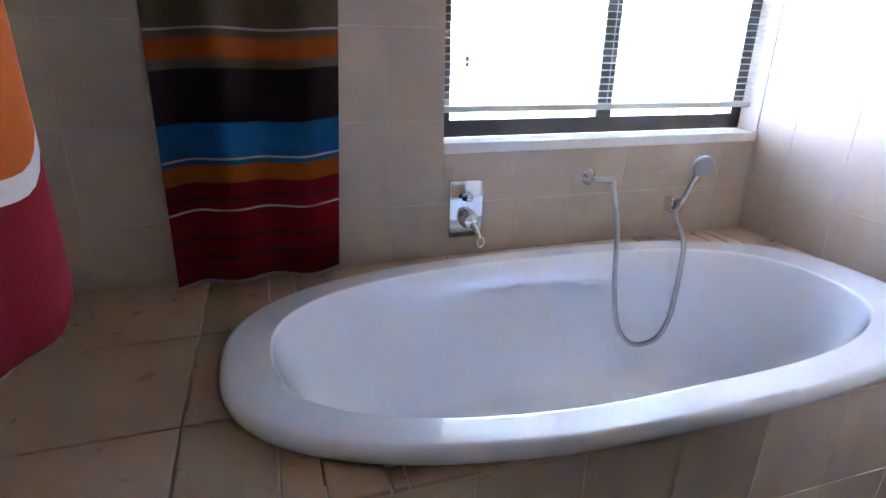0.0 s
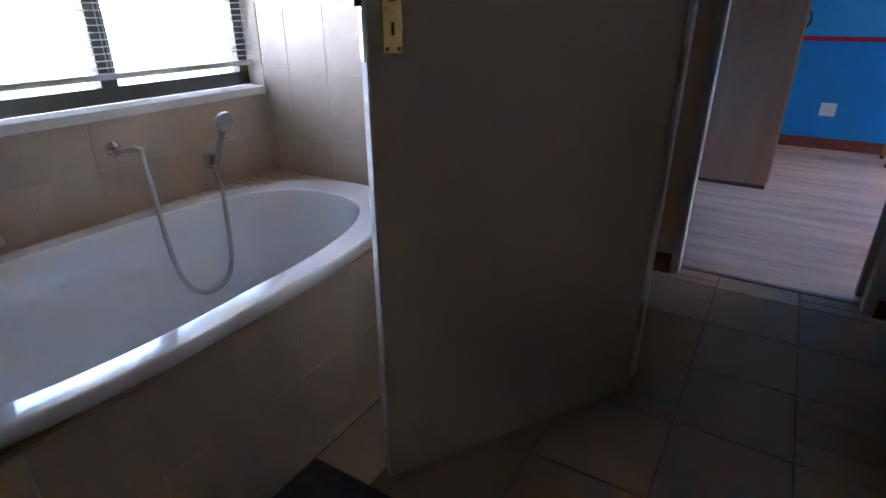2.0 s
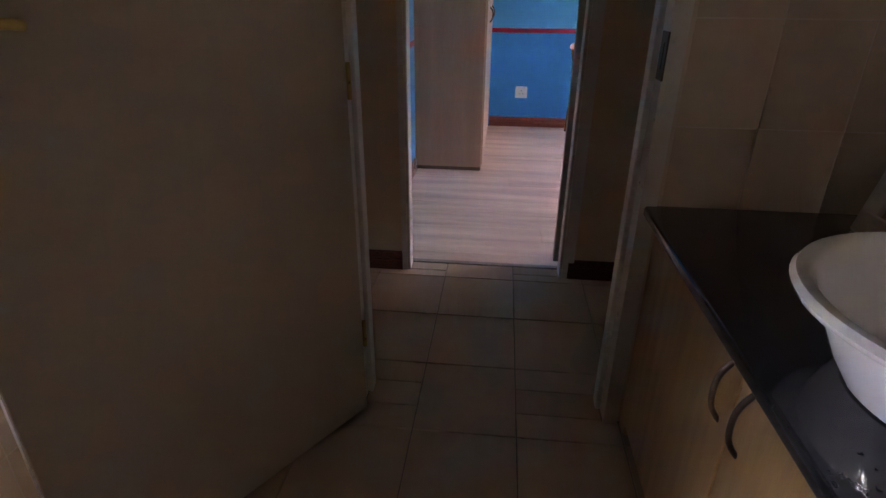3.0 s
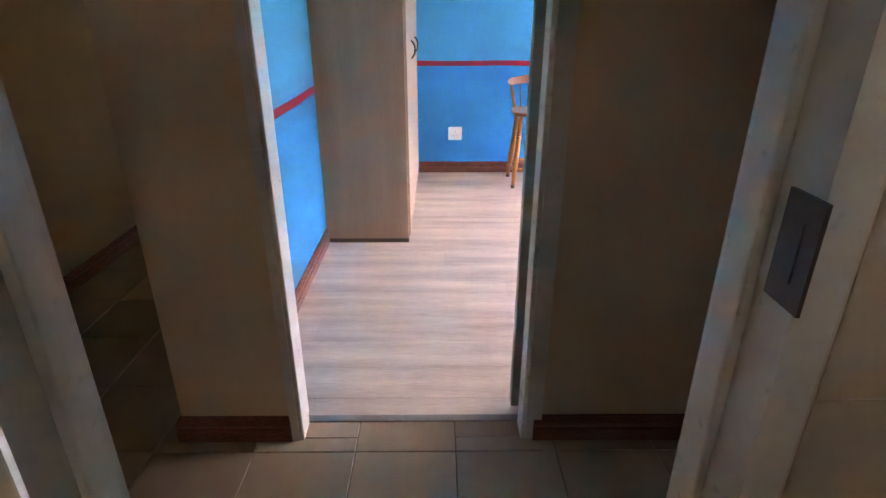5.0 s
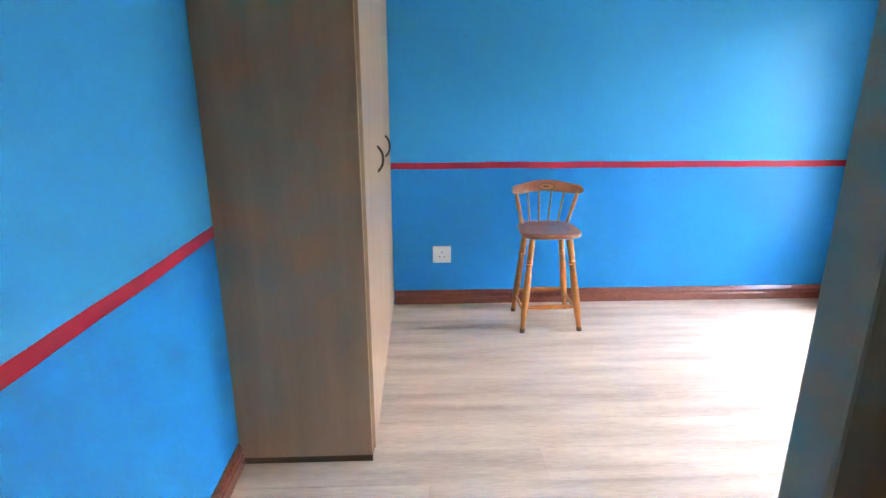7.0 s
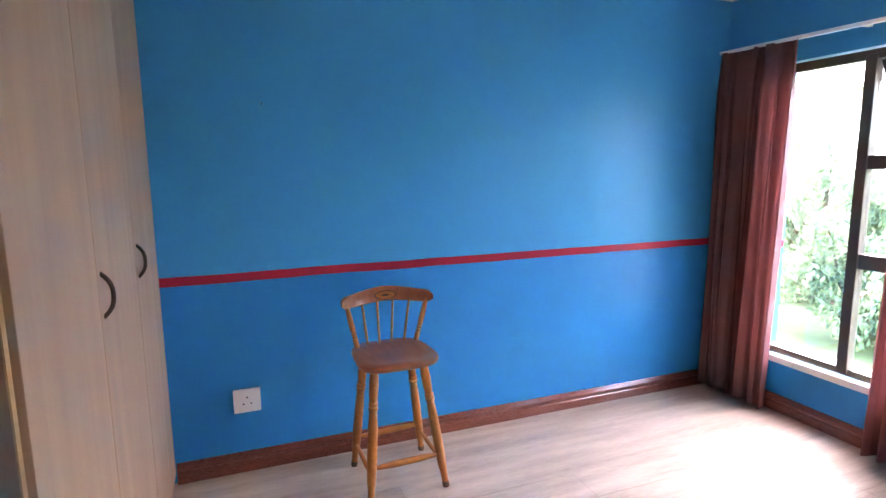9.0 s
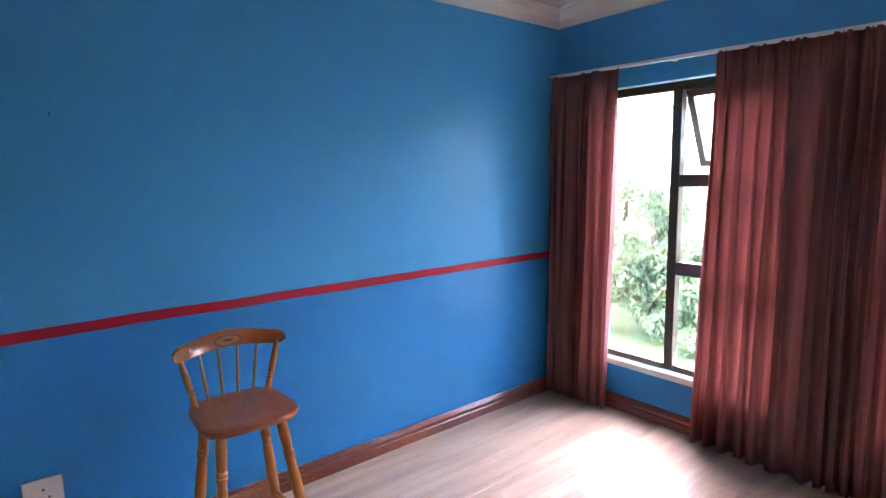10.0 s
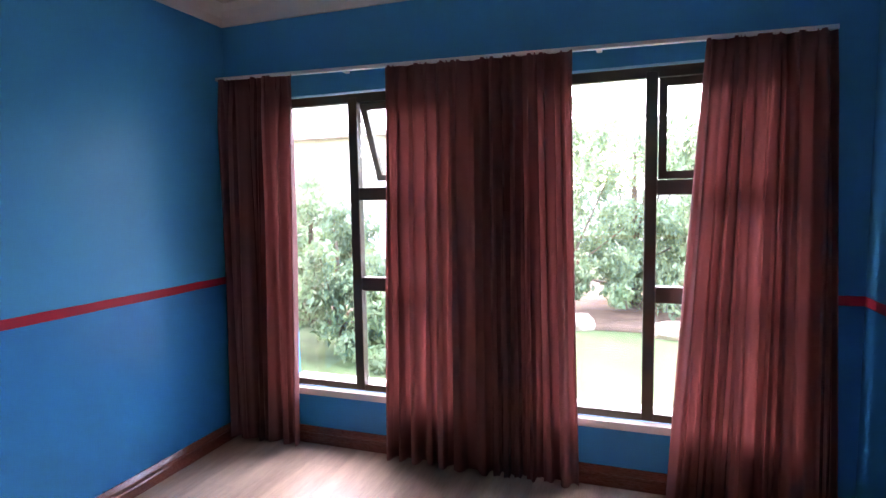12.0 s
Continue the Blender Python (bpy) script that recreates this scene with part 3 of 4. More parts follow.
# ---- bath deck and tub ----
DZ, DF = 0.536, 0.955
TC = (1.565, 1.342)
def oval(a, b, n, dx=0.0, k=112):
    pts = []
    for i in range(k):
        t = 2 * math.pi * i / k
        c, s = math.cos(t), math.sin(t)
        pts.append((TC[0] + dx + a * math.copysign(abs(c) ** (2 / n), c), TC[1] + b * math.copysign(abs(s) ** (2 / n), s)))
    return pts


deck = obj("bath_deck", boxes((BW, BX, DF + 0.0025, 1.0, 0, DZ - 0.009), (BW, BX, 1.67, BN, 0, DZ - 0.009), (BW, 0.805, 1.0, 1.67, 0, DZ - 0.009), (2.315, BX, 1.0, 1.67, 0, DZ - 0.009)), M_GROUT, kind="structure", category="bath deck",
           label="tiled deck built round the bathtub")


def bathtub():
    # flat wide rim with a bullnose edge, wider at the two ends; the basin sits a little to the west
    rings = [(0.82, 0.37, 0.500, 0), (0.835, 0.385, DZ + 0.001, 0), (0.850, 0.404, DZ + 0.001, 0), (0.859, 0.412, DZ + 0.006, 0), (0.862, 0.415, DZ + 0.015, 0), (0.860, 0.413, DZ + 0.025, 0),
             (0.854, 0.408, DZ + 0.032, 0), (0.847, 0.402, DZ + 0.0352, 0), (0.842, 0.398, DZ + 0.0360, 0), (0.838, 0.394, DZ + 0.0362, -0.001), (0.80, 0.372, DZ + 0.0362, -0.009), (0.744, 0.342, DZ + 0.0362, -0.024), (0.740, 0.339, DZ + 0.0362, -0.025), (0.736, 0.336, DZ + 0.0356, -0.026), (0.733, 0.334, DZ + 0.033, -0.027),
             (0.731, 0.332, DZ + 0.027, -0.027), (0.727, 0.328, DZ + 0.010, -0.027), (0.710, 0.314, DZ - 0.04, -0.027), (0.68, 0.296, DZ - 0.14, -0.025), (0.645, 0.275, DZ - 0.25, -0.02), (0.61, 0.25, DZ - 0.33, -0.02),
             (0.57, 0.22, DZ - 0.365, -0.015), (0.50, 0.18, DZ - 0.38, -0.01), (0.35, 0.12, DZ - 0.388, 0), (0.05, 0.02, DZ - 0.392, 0)]
    bm = bmesh.new()
    loops = []
    for a, b, z, dx in rings:
        lp = []
        for x, y in oval(a, b, 2.6, dx):
            dz = 0.0
            if y < TC[1] and z > DZ + 0.02:
                dz = -0.003 * math.exp(-((x - 1.42) / 0.22) ** 2) + 0.003 * math.exp(-((x - 1.62) / 0.12) ** 2)
            lp.append(bm.verts.new((x, y, z + dz)))
        loops.append(lp)
    for p, q in zip(loops, loops[1:]):
        for i in range(len(p)):
            j = (i + 1) % len(p)
            bm.faces.new((p[i], p[j], q[j], q[i]))
    bm.faces.new(loops[-1])
    bmesh.ops.recalc_face_normals(bm, faces=bm.faces)
    root = thing("bathtub", (TC[0], TC[1], DZ - 0.392), "white oval drop-in bathtub with a wide rounded rim", "bathtub")
    part("shell", bm, M_TUB, root, smooth=True)
    part("drain", lathe([(0.034, 0), (0.034, 0.003), (0.024, 0.004), (0.022, 0.002), (0.004, 0.001)], 24, pose(1.56, 1.322, DZ - 0.3915)), M_CHROME, root, smooth=True)
    return settle(root)


bathtub()

# ---- bath fittings ----
def mixer():
    x0, x1, z0, z1 = 1.348, 1.460, 0.590, 0.772
    root = thing("bath_mixer", ((x0 + x1) / 2, BN, z0), "square chrome bath mixer plate with lever on the tiled wall", "tap")
    part("plate", box(x0, x1, BN - 0.014, BN, z0, z1, 0.006, 3), M_CHROME, root, smooth=True)
    cx = 1.404
    part("diverter", lathe([(0.016, 0), (0.016, 0.008), (0.010, 0.012), (0.010, 0.030), (0.004, 0.034)], 20, along((cx, BN - 0.012, 0.722), (cx, BN - 0.1, 0.722))), M_CHROME, root, smooth=True)
    part("knob", box(cx - 0.022, cx + 0.012, BN - 0.040, BN - 0.026, 0.714, 0.728, 0.004), M_BLACK, root)
    b = part("cartridge", lathe([(0.030, 0), (0.030, 0.018), (0.024, 0.030), (0.022, 0.05), (0.010, 0.056)], 28, along((cx, BN - 0.012, 0.655), (cx, BN - 0.1, 0.655))), M_CHROME, root, smooth=True)
    part("lever", tube([(cx, BN - 0.058, 0.652), (cx + 0.006, BN - 0.074, 0.642), (cx + 0.013, BN - 0.086, 0.626), (cx + 0.017, BN - 0.092, 0.610)], 0.009, 12), M_CHROME, root, smooth=True)
    loop = [(cx + 0.019 + 0.011 * math.sin(k / 12 * 6.283), BN - 0.094, 0.600 + 0.017 * math.cos(k / 12 * 6.283)) for k in range(13)]
    part("lever_ring", tube(loop, 0.003, 8), M_CHROME, root, smooth=True)
    return settle(root)


def hand_shower():
    root = thing("hand_shower", (2.0, BN, 0.62), "chrome hand shower on a wall bracket with a hanging metal hose", "hand shower")
    ox, oz = 1.832, 0.757
    part("wall_flange", lathe([(0.027, 0), (0.027, 0.004), (0.020, 0.012), (0.012, 0.018), (0.012, 0.03)], 26, along((ox, BN, oz), (ox, BN - 0.1, oz))), M_CHROME, root, smooth=True)
    part("outlet_elbow", tube([(ox, BN - 0.02, oz), (ox + 0.006, BN - 0.042, oz + 0.001), (ox + 0.022, BN - 0.052, oz + 0.001), (ox + 0.055, BN - 0.054, oz - 0.004), (ox + 0.07, BN - 0.055, oz - 0.014)], 0.010, 12), M_CHROME, root, smooth=True)
    hx = 2.17
    part("bracket", box(hx - 0.022, hx + 0.012, BN - 0.042, BN, 0.618, 0.674, 0.006), M_CHROME, root, smooth=True)
    part("handle", lathe([(0.009, 0), (0.011, 0.01), (0.012, 0.06), (0.010, 0.11), (0.014, 0.135), (0.012, 0.15)], 18, along((hx - 0.006, BN - 0.055, 0.630), (hx + 0.030, BN - 0.085, 0.775))), M_CHROME, root, smooth=True)
    part("shower_head", lathe([(0.012, -0.022), (0.030, -0.012), (0.037, 0.0), (0.037, 0.010), (0.032, 0.016), (0.0, 0.0165)], 30, along((hx + 0.036, BN - 0.090, 0.795), (hx - 0.01, BN - 0.33, 0.735))), M_HOSE, root, "round spray head with pale face", smooth=True)
    knots = [(ox + 0.064, BN - 0.055, oz - 0.010), (1.868, 1.77, 0.728), (1.806, 1.645, 0.650), (1.786, 1.595, 0.50), (1.800, 1.580, 0.375), (1.840, 1.572, 0.308), (1.893, 1.570, 0.286),
             (1.955, 1.570, 0.302), (1.986, 1.570, 0.365), (1.996, 1.572, 0.45), (2.002, 1.577, 0.54), (2.022, 1.602, 0.592), (2.062, 1.662, 0.606), (2.118, 1.760, 0.618), (2.158, 1.815, 0.634)]
    pts = []
    for k in range(len(knots) - 1):
        q = [Vector(knots[max(0, min(len(knots) - 1, k + d))]) for d in (-1, 0, 1, 2)]
        for i in range(5):
            t = i / 5
            pts.append(0.5 * (2 * q[1] + (q[2] - q[0]) * t + (2 * q[0] - 5 * q[1] + 4 * q[2] - q[3]) * t * t + (3 * q[1] - q[0] - 3 * q[2] + q[3]) * t ** 3))
    pts.append(Vector(knots[-1]))
    part("hose", tube(pts, 0.0075, 10), M_HOSE, root, "ribbed metal hose", smooth=True)
    return settle(root)


mixer()
hand_shower()

# ---- shower curtains ----
OR, WH, RD, BL, BK, TN = (0.36, 0.075, 0.008), (0.50, 0.45, 0.41), (0.165, 0.006, 0.010), (0.009, 0.115, 0.29), (0.030, 0.018, 0.020), (0.14, 0.10, 0.065)
M_STRIPE = stripes("striped_cotton", [(0.0, WH), (0.007, RD), (0.050, BK), (0.053, RD), (0.085, BK), (0.087, RD), (0.1336, WH), (0.139, RD), (0.155, BK), (0.160, RD), (0.1856, OR), (0.2157, BL), (0.2247, WH), (0.230, BL),
                                       (0.288, BK), (0.372, TN), (0.390, OR), (0.418, TN), (0.432, WH), (0.437, TN), (0.56, OR), (0.64, RD), (0.74, BL), (0.82, OR), (0.91, RD)])
M_STRIPE2 = stripes("striped_cotton_broad", [(0.0, RD), (0.100, WH), (0.117, OR), (0.34, RD), (0.50, BL), (0.66, OR), (0.82, RD)])
rail = obj("shower_curtain_rail", tube([(1.06, 1.80, 2.02), (0.82, 1.79, 2.02), (0.71, 1.72, 2.02), (0.672, 1.55, 2.02), (0.668, 0.9, 2.02), (0.668, -1.13, 2.02)], 0.011, 12), M_CHROME, category="curtain rail",
           label="bent chrome shower curtain rail under the ceiling", smooth=True)
sc = obj("shower_curtain", cloth(0.588, 1.055, 0.580, 0.997, 0.553, 2.01, 1.785, 2, 0.024, 5, nz=30, bottom=lambda u: -0.012 + 0.012 * u), M_STRIPE, category="curtain",
         label="red, orange, blue and brown striped cotton curtain over the deck", smooth=True)
thicken(sc, 0.003)
sc2 = obj("shower_curtain", cloth(0.835, 0.50, 0.822, 0.50, 0.955, 2.01, 0.664, 2, 0.010, 9, axis="y", nz=24, bottom=lambda u: 0.035 * max(0, 1 - u * 6) ** 2), M_STRIPE2, category="curtain",
          label="red and orange striped cotton curtain with a white band", smooth=True)
thicken(sc2, 0.003)

# ---- bath mat ----
bm = box(1.15, 1.70, 0.46, 0.945, 0.0, 0.014, 0.006)
obj("bath_mat", bm, M_MAT, category="bath mat", label="dark grey bath mat lying against the tub front")

# ---- vanity ----
CF, CZ = -0.507, 0.742
def vanity():
    root = thing("vanity_cabinet", (1.75, -0.83, 0), "orange maple vanity cabinet with dark bow handles", "cabinet")
    x0, x1 = 0.98, 2.44
    part("carcass", boxes((x0, x1, BS, CF - 0.040, 0.09, CZ - 0.032)), M_MAPLE, root)
    part("plinth", box(x0 + 0.02, x1, BS, CF - 0.075, 0, 0.09), M_INLAY, root)
    for i, (a, b) in enumerate(((0.985, 1.395), (1.40, 1.841), (1.846, 2.435))):
        d = part("door", box(a, b, CF - 0.040, CF - 0.022, 0.095, CZ - 0.036, 0.002), M_MAPLE, root)
        hx = b - 0.040 if i < 2 else a + 0.040
        part("handle", tube(bow((hx, CF - 0.024, 0.562), (hx, CF - 0.024, 0.690), (0, 0.023, 0), 0.005), 0.0055, 10), M_BRONZE, d, "dark bronze bow handle", smooth=True)
    part("filler", box(x1, BX, CF - 0.060, CF - 0.042, 0.0, CZ - 0.032), M_MAPLE, root)
    return settle(root)


vanity()
obj("worktop", box(0.95, BX, BS, CF, CZ - 0.030, CZ, 0.008, 3), M_GRANITE, category="countertop", label="polished black granite countertop over the vanity", smooth=True)


def basin():
    c = (1.745, -0.785)
    prof = [(0.56, 0.0), (0.62, 0.004), (0.71, 0.045), (0.79, 0.095), (0.83, 0.122), (0.91, 0.134), (0.985, 0.146), (1.0, 0.156), (0.975, 0.166), (0.92, 0.166), (0.87, 0.156), (0.78, 0.105), (0.58, 0.050), (0.29, 0.026), (0.06, 0.022)]
    root = thing("wash_basin", (c[0], c[1], CZ), "white ceramic vessel basin with a rolled rim on the granite", "basin")
    part("bowl", lathe(prof, 64, pose(c[0], c[1], CZ) @ Matrix.Diagonal((0.262, 0.256, 0.90, 1))), M_CERAMIC, root, smooth=True)
    part("waste", lathe([(0.022, 0), (0.022, 0.003), (0.016, 0.004)], 20, pose(c[0], c[1], CZ + 0.020)), M_CHROME, root, smooth=True)
    return settle(root)


basin()


def counter_mirror():
    root = tagged(new("mirror"), "white framed mirror leaning on the granite against the wall", "mirror")
    w, h = 0.55, 0.62
    for n, b in (("frame", (0, w, 0, 0.025, 0, 0.055)), ("frame", (0, w, 0, 0.025, h - 0.055, h)), ("frame", (0, 0.055, 0, 0.025, 0.055, h - 0.055)), ("frame", (w - 0.055, w, 0, 0.025, 0.055, h - 0.055))):
        part(n, box(*b, 0.004), M_WHITE, root)
    part("mirror_glass", box(0.055, w - 0.055, 0.008, 0.014, 0.055, h - 0.055), M_MIRROR, root)
    root.matrix_world = pose(2.392, -0.962, CZ + 0.001, -13, 0, 180)
    return root


counter_mirror()

# ---- bedroom: wardrobe ----
def wardrobe():
    x0, x1, y0, y1, h = 5.171, RX1 - 0.004, 0.021, RN - 0.004, 2.20
    root = thing("wardrobe", ((x0 + x1) / 2, (y0 + y1) / 2, 0), "tall beech-veneer wardrobe with dark bow handles against the blue wall", "wardrobe")
    part("side_panel", box(x0, x0 + 0.018, y0 - 0.002, y1, 0.028, h, 0.001), M_WARDS, root, "taupe-brown wood-grain side panel, darker than the doors")
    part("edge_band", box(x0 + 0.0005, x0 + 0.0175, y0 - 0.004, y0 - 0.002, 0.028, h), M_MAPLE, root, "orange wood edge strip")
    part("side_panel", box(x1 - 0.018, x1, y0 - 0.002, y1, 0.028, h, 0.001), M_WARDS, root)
    part("carcass", boxes((x0 + 0.018, x1 - 0.018, y0 + 0.004, y1, 0.03, h)), M_WARD, root)
    part("plinth", box(x0 + 0.002, x1, y0 - 0.004, y1, 0, 0.028), M_INLAY, root, "dark brown plinth")
    part("top", box(x0, x1, y0 - 0.01, y1, h, h + 0.018, 0.002), M_WARD, root)
    for a, b, hx in ((x0 + 0.019, 5.716, None), (5.720, 6.256, 5.752), (6.260, x1 - 0.002, 6.300)):
        d = part("door", box(a, b, y0 - 0.016, y0 + 0.002, 0.045, h - 0.004, 0.0015), M_WARD, root, "pale beech-veneer door")
        if hx:
            part("handle", tube(bow((hx, y0 - 0.014, 1.030), (hx, y0 - 0.014, 1.142), (0, -0.026, 0), 0.005), 0.0056, 10), M_BRONZE, d, "dark bow handle", smooth=True)
    return settle(root)


wardrobe()

# ---- bedroom: chair ----
def chair():
    root = thing("bar_chair", (6.48, -0.925, 0), "varnished pine counter chair with turned legs and spindle back", "chair")
    sz, cx, cy = 0.600, 6.462, -0.905
    bm = bmesh.new()
    loops = []
    for dz, k in ((-0.034, 0.90), (-0.028, 0.965), (-0.014, 1.0), (-0.004, 0.985), (0.0, 0.94), (-0.006, 0.72), (-0.008, 0.3)):
        lp = []
        for i in range(56):
            t = 2 * math.pi * i / 56
            c, s = math.cos(t), math.sin(t)
            u = math.copysign(abs(c) ** 0.52, c)
            v = math.copysign(abs(s) ** 0.52, s)
            wy = 0.183 - 0.020 * (u + 1) / 2
            lp.append(bm.verts.new((cx + 0.178 * u * k, cy + wy * v * k, sz + dz)))
        loops.append(lp)
    for p, q in zip(loops, loops[1:]):
        for i in range(56):
            j = (i + 1) % 56
            bm.faces.new((p[i], p[j], q[j], q[i]))
    bm.faces.new(loops[0][::-1])
    bm.faces.new(loops[-1])
    bmesh.ops.recalc_face_normals(bm, faces=bm.faces)
    part("seat", bm, M_SEATW, root, "brown shaped seat with rounded corners", smooth=True)
    feet = [(6.312, -0.752), (6.325, -1.094), (6.645, -0.752), (6.668, -1.094)]
    tops = [(6.375, -0.80), (6.378, -1.012), (6.565, -0.80), (6.567, -1.010)]
    L = []
    for (fx, fy), (tx, ty) in zip(feet, tops):
        a, b = Vector((fx, fy, 0)), Vector((tx, ty, sz - 0.028))
        h = (b - a).length
        prof = [(0.012, 0.0), (0.0135, 0.004), (0.014, 0.03), (0.0145, 0.06), (0.019, 0.10), (0.021, 0.20), (0.020, 0.33), (0.0165, 0.395), (0.021, 0.402), (0.021, 0.409), (0.0155, 0.414), (0.0205, 0.421), (0.0205, 0.428), (0.016, 0.434), (0.019, 0.46), (0.020, 0.51), (0.017, h)]
        leg = part("leg", lathe(prof, 18, along(a, b)), M_PINE, root, "turned pine leg", smooth=True)
        part("foot_tip", lathe([(0.013, -0.001), (0.0155, 0.003), (0.0155, 0.022), (0.014, 0.026)], 16, along(a, b)), M_INLAY, leg, "dark rubber tip")
        L.append((a, b))

    def on(i, z):
        a, b = L[i]
        return a.lerp(b, z / (sz - 0.028))

    for i, j, z, r in ((0, 1, 0.150, 0.0125), (2, 3, 0.150, 0.0125), (0, 2, 0.118, 0.0085), (1, 3, 0.118, 0.0085)):
        a, b = on(i, z), on(j, z)
        h = (b - a).length
        part("stretcher", lathe([(r * 0.6, 0), (r * 0.8, 0.03), (r * 1.15, h * 0.3), (r * 1.15, h * 0.7), (r * 0.8, h - 0.03), (r * 0.6, h)], 14, along(a, b)), M_PINE, root, smooth=True)
    # crest rail, curved and leaning back
    bm = bmesh.new()
    rings = []
    n = 28
    for i in range(n + 1):
        u = 2 * i / n - 1
        y = -0.927 - 0.213 * u
        x = 6.668 - 0.060 * (u * u)
        hi = 0.835 + 0.010 * math.cos(math.pi * u * 1.0) - 0.004 * abs(u)
        lo = 0.770 + 0.006 * math.cos(math.pi * u)
        e = 1 - 0.55 * (max(0, abs(u) - 0.88) / 0.12) ** 2.5
        m, hh = (hi + lo) / 2, (hi - lo) / 2 * e
        t = 0.0115 + 0.005 * abs(u) ** 5
        rings.append([bm.verts.new((x + dx + (z - 0.8) * 0.2, y, z)) for dx, z in ((-t, m - hh * 0.8), (-t, m + hh * 0.75), (-t * 0.4, m + hh), (t * 0.6, m + hh * 0.95), (t, m + hh * 0.6), (t, m - hh * 0.85), (0, m - hh))])
    for a, b in zip(rings, rings[1:]):
        for k in range(7):
            j = (k + 1) % 7
            bm.faces.new((a[k], a[j], b[j], b[k]))
    bm.faces.new(rings[0])
    bm.faces.new(rings[-1][::-1])
    bmesh.ops.recalc_face_normals(bm, faces=bm.faces)
    crest = part("crest_rail", bm, M_SEATW, root, "curved brown crest rail", smooth=True)
    part("inlay_oval", lathe([(0.040, 0), (0.040, 0.0022)], 36, Matrix.Translation((6.6535, -0.927, 0.806)) @ pose(0, 0, 0, 0, -90 + 11, 0) @ Matrix.Diagonal((0.52, 1.3, 1, 1))), M_INLAY, crest, "dark oval outline")
    part("inlay_face", lathe([(0.036, 0), (0.036, 0.0030)], 36, Matrix.Translation((6.6535, -0.927, 0.806)) @ pose(0, 0, 0, 0, -90 + 11, 0) @ Matrix.Diagonal((0.48, 1.3, 1, 1))), M_PINE, crest, "pale oval inlay")
    part("inlay_heart", lathe([(0.013, 0), (0.013, 0.0038)], 24, Matrix.Translation((6.6535, -0.927, 0.806)) @ pose(0, 0, 0, 0, -90 + 11, 0) @ Matrix.Diagonal((0.42, 1.5, 1, 1))), M_INLAY, crest)
    for k in range(6):
        u = 2 * k / 5 - 1
        outer = k in (0, 5)
        a = Vector((6.605 - 0.030 * u * u, cy - 0.005 - (0.135 if outer else 0.140) * u, sz - 0.012))
        b = Vector((6.662 - 0.058 * (u * 0.9) ** 2, -0.927 - 0.188 * u, 0.783))
        h = (b - a).length
        if outer:
            prof = [(0.009, 0), (0.0115, 0.015), (0.0125, 0.045), (0.009, 0.052), (0.0125, 0.058), (0.009, 0.066), (0.013, 0.073), (0.0095, 0.080), (0.0125, 0.088), (0.013, 0.12), (0.010, h)]
        else:
            prof = [(0.0048, 0), (0.0062, h * 0.4), (0.0050, h)]
        part("back_post" if outer else "spindle", lathe(prof, 14, along(a, b)), M_PINE, root, smooth=True)
    return settle(root)


chair().location += Vector((-0.015, -0.013, 0))

# ---- socket ----
def socket():
    cy, cz = -0.312, 0.341
    root = thing("wall_socket", (RX1, cy, cz - 0.055), "square white plastic wall socket on the blue wall", "socket")
    pl = part("plate", box(RX1 - 0.011, RX1, cy - 0.059, cy + 0.059, cz - 0.056, cz + 0.056, 0.004, 2), M_SOCK, root)
    for dy, dz, r in ((0.0, 0.016, 0.0045), (-0.016, -0.014, 0.0038), (0.016, -0.014, 0.0038)):
        part("pin_hole", lathe([(r, 0), (r, 0.0016)], 14, along((RX1 - 0.0102, cy + dy, cz + dz), (RX1 - 0.1, cy + dy, cz + dz))), M_BLACK, pl)
    part("switch", box(RX1 - 0.014, RX1 - 0.010, cy + 0.026, cy + 0.044, cz + 0.020, cz + 0.042, 0.0015), M_SOCK, pl)
    return settle(root)


socket()
obj("wall_nail", rod((RX1, -0.45, 1.665), (RX1 - 0.02, -0.45, 1.672), 0.002, 8), M_BLACK, category="nail", label="small dark nail in the blue painted wall")

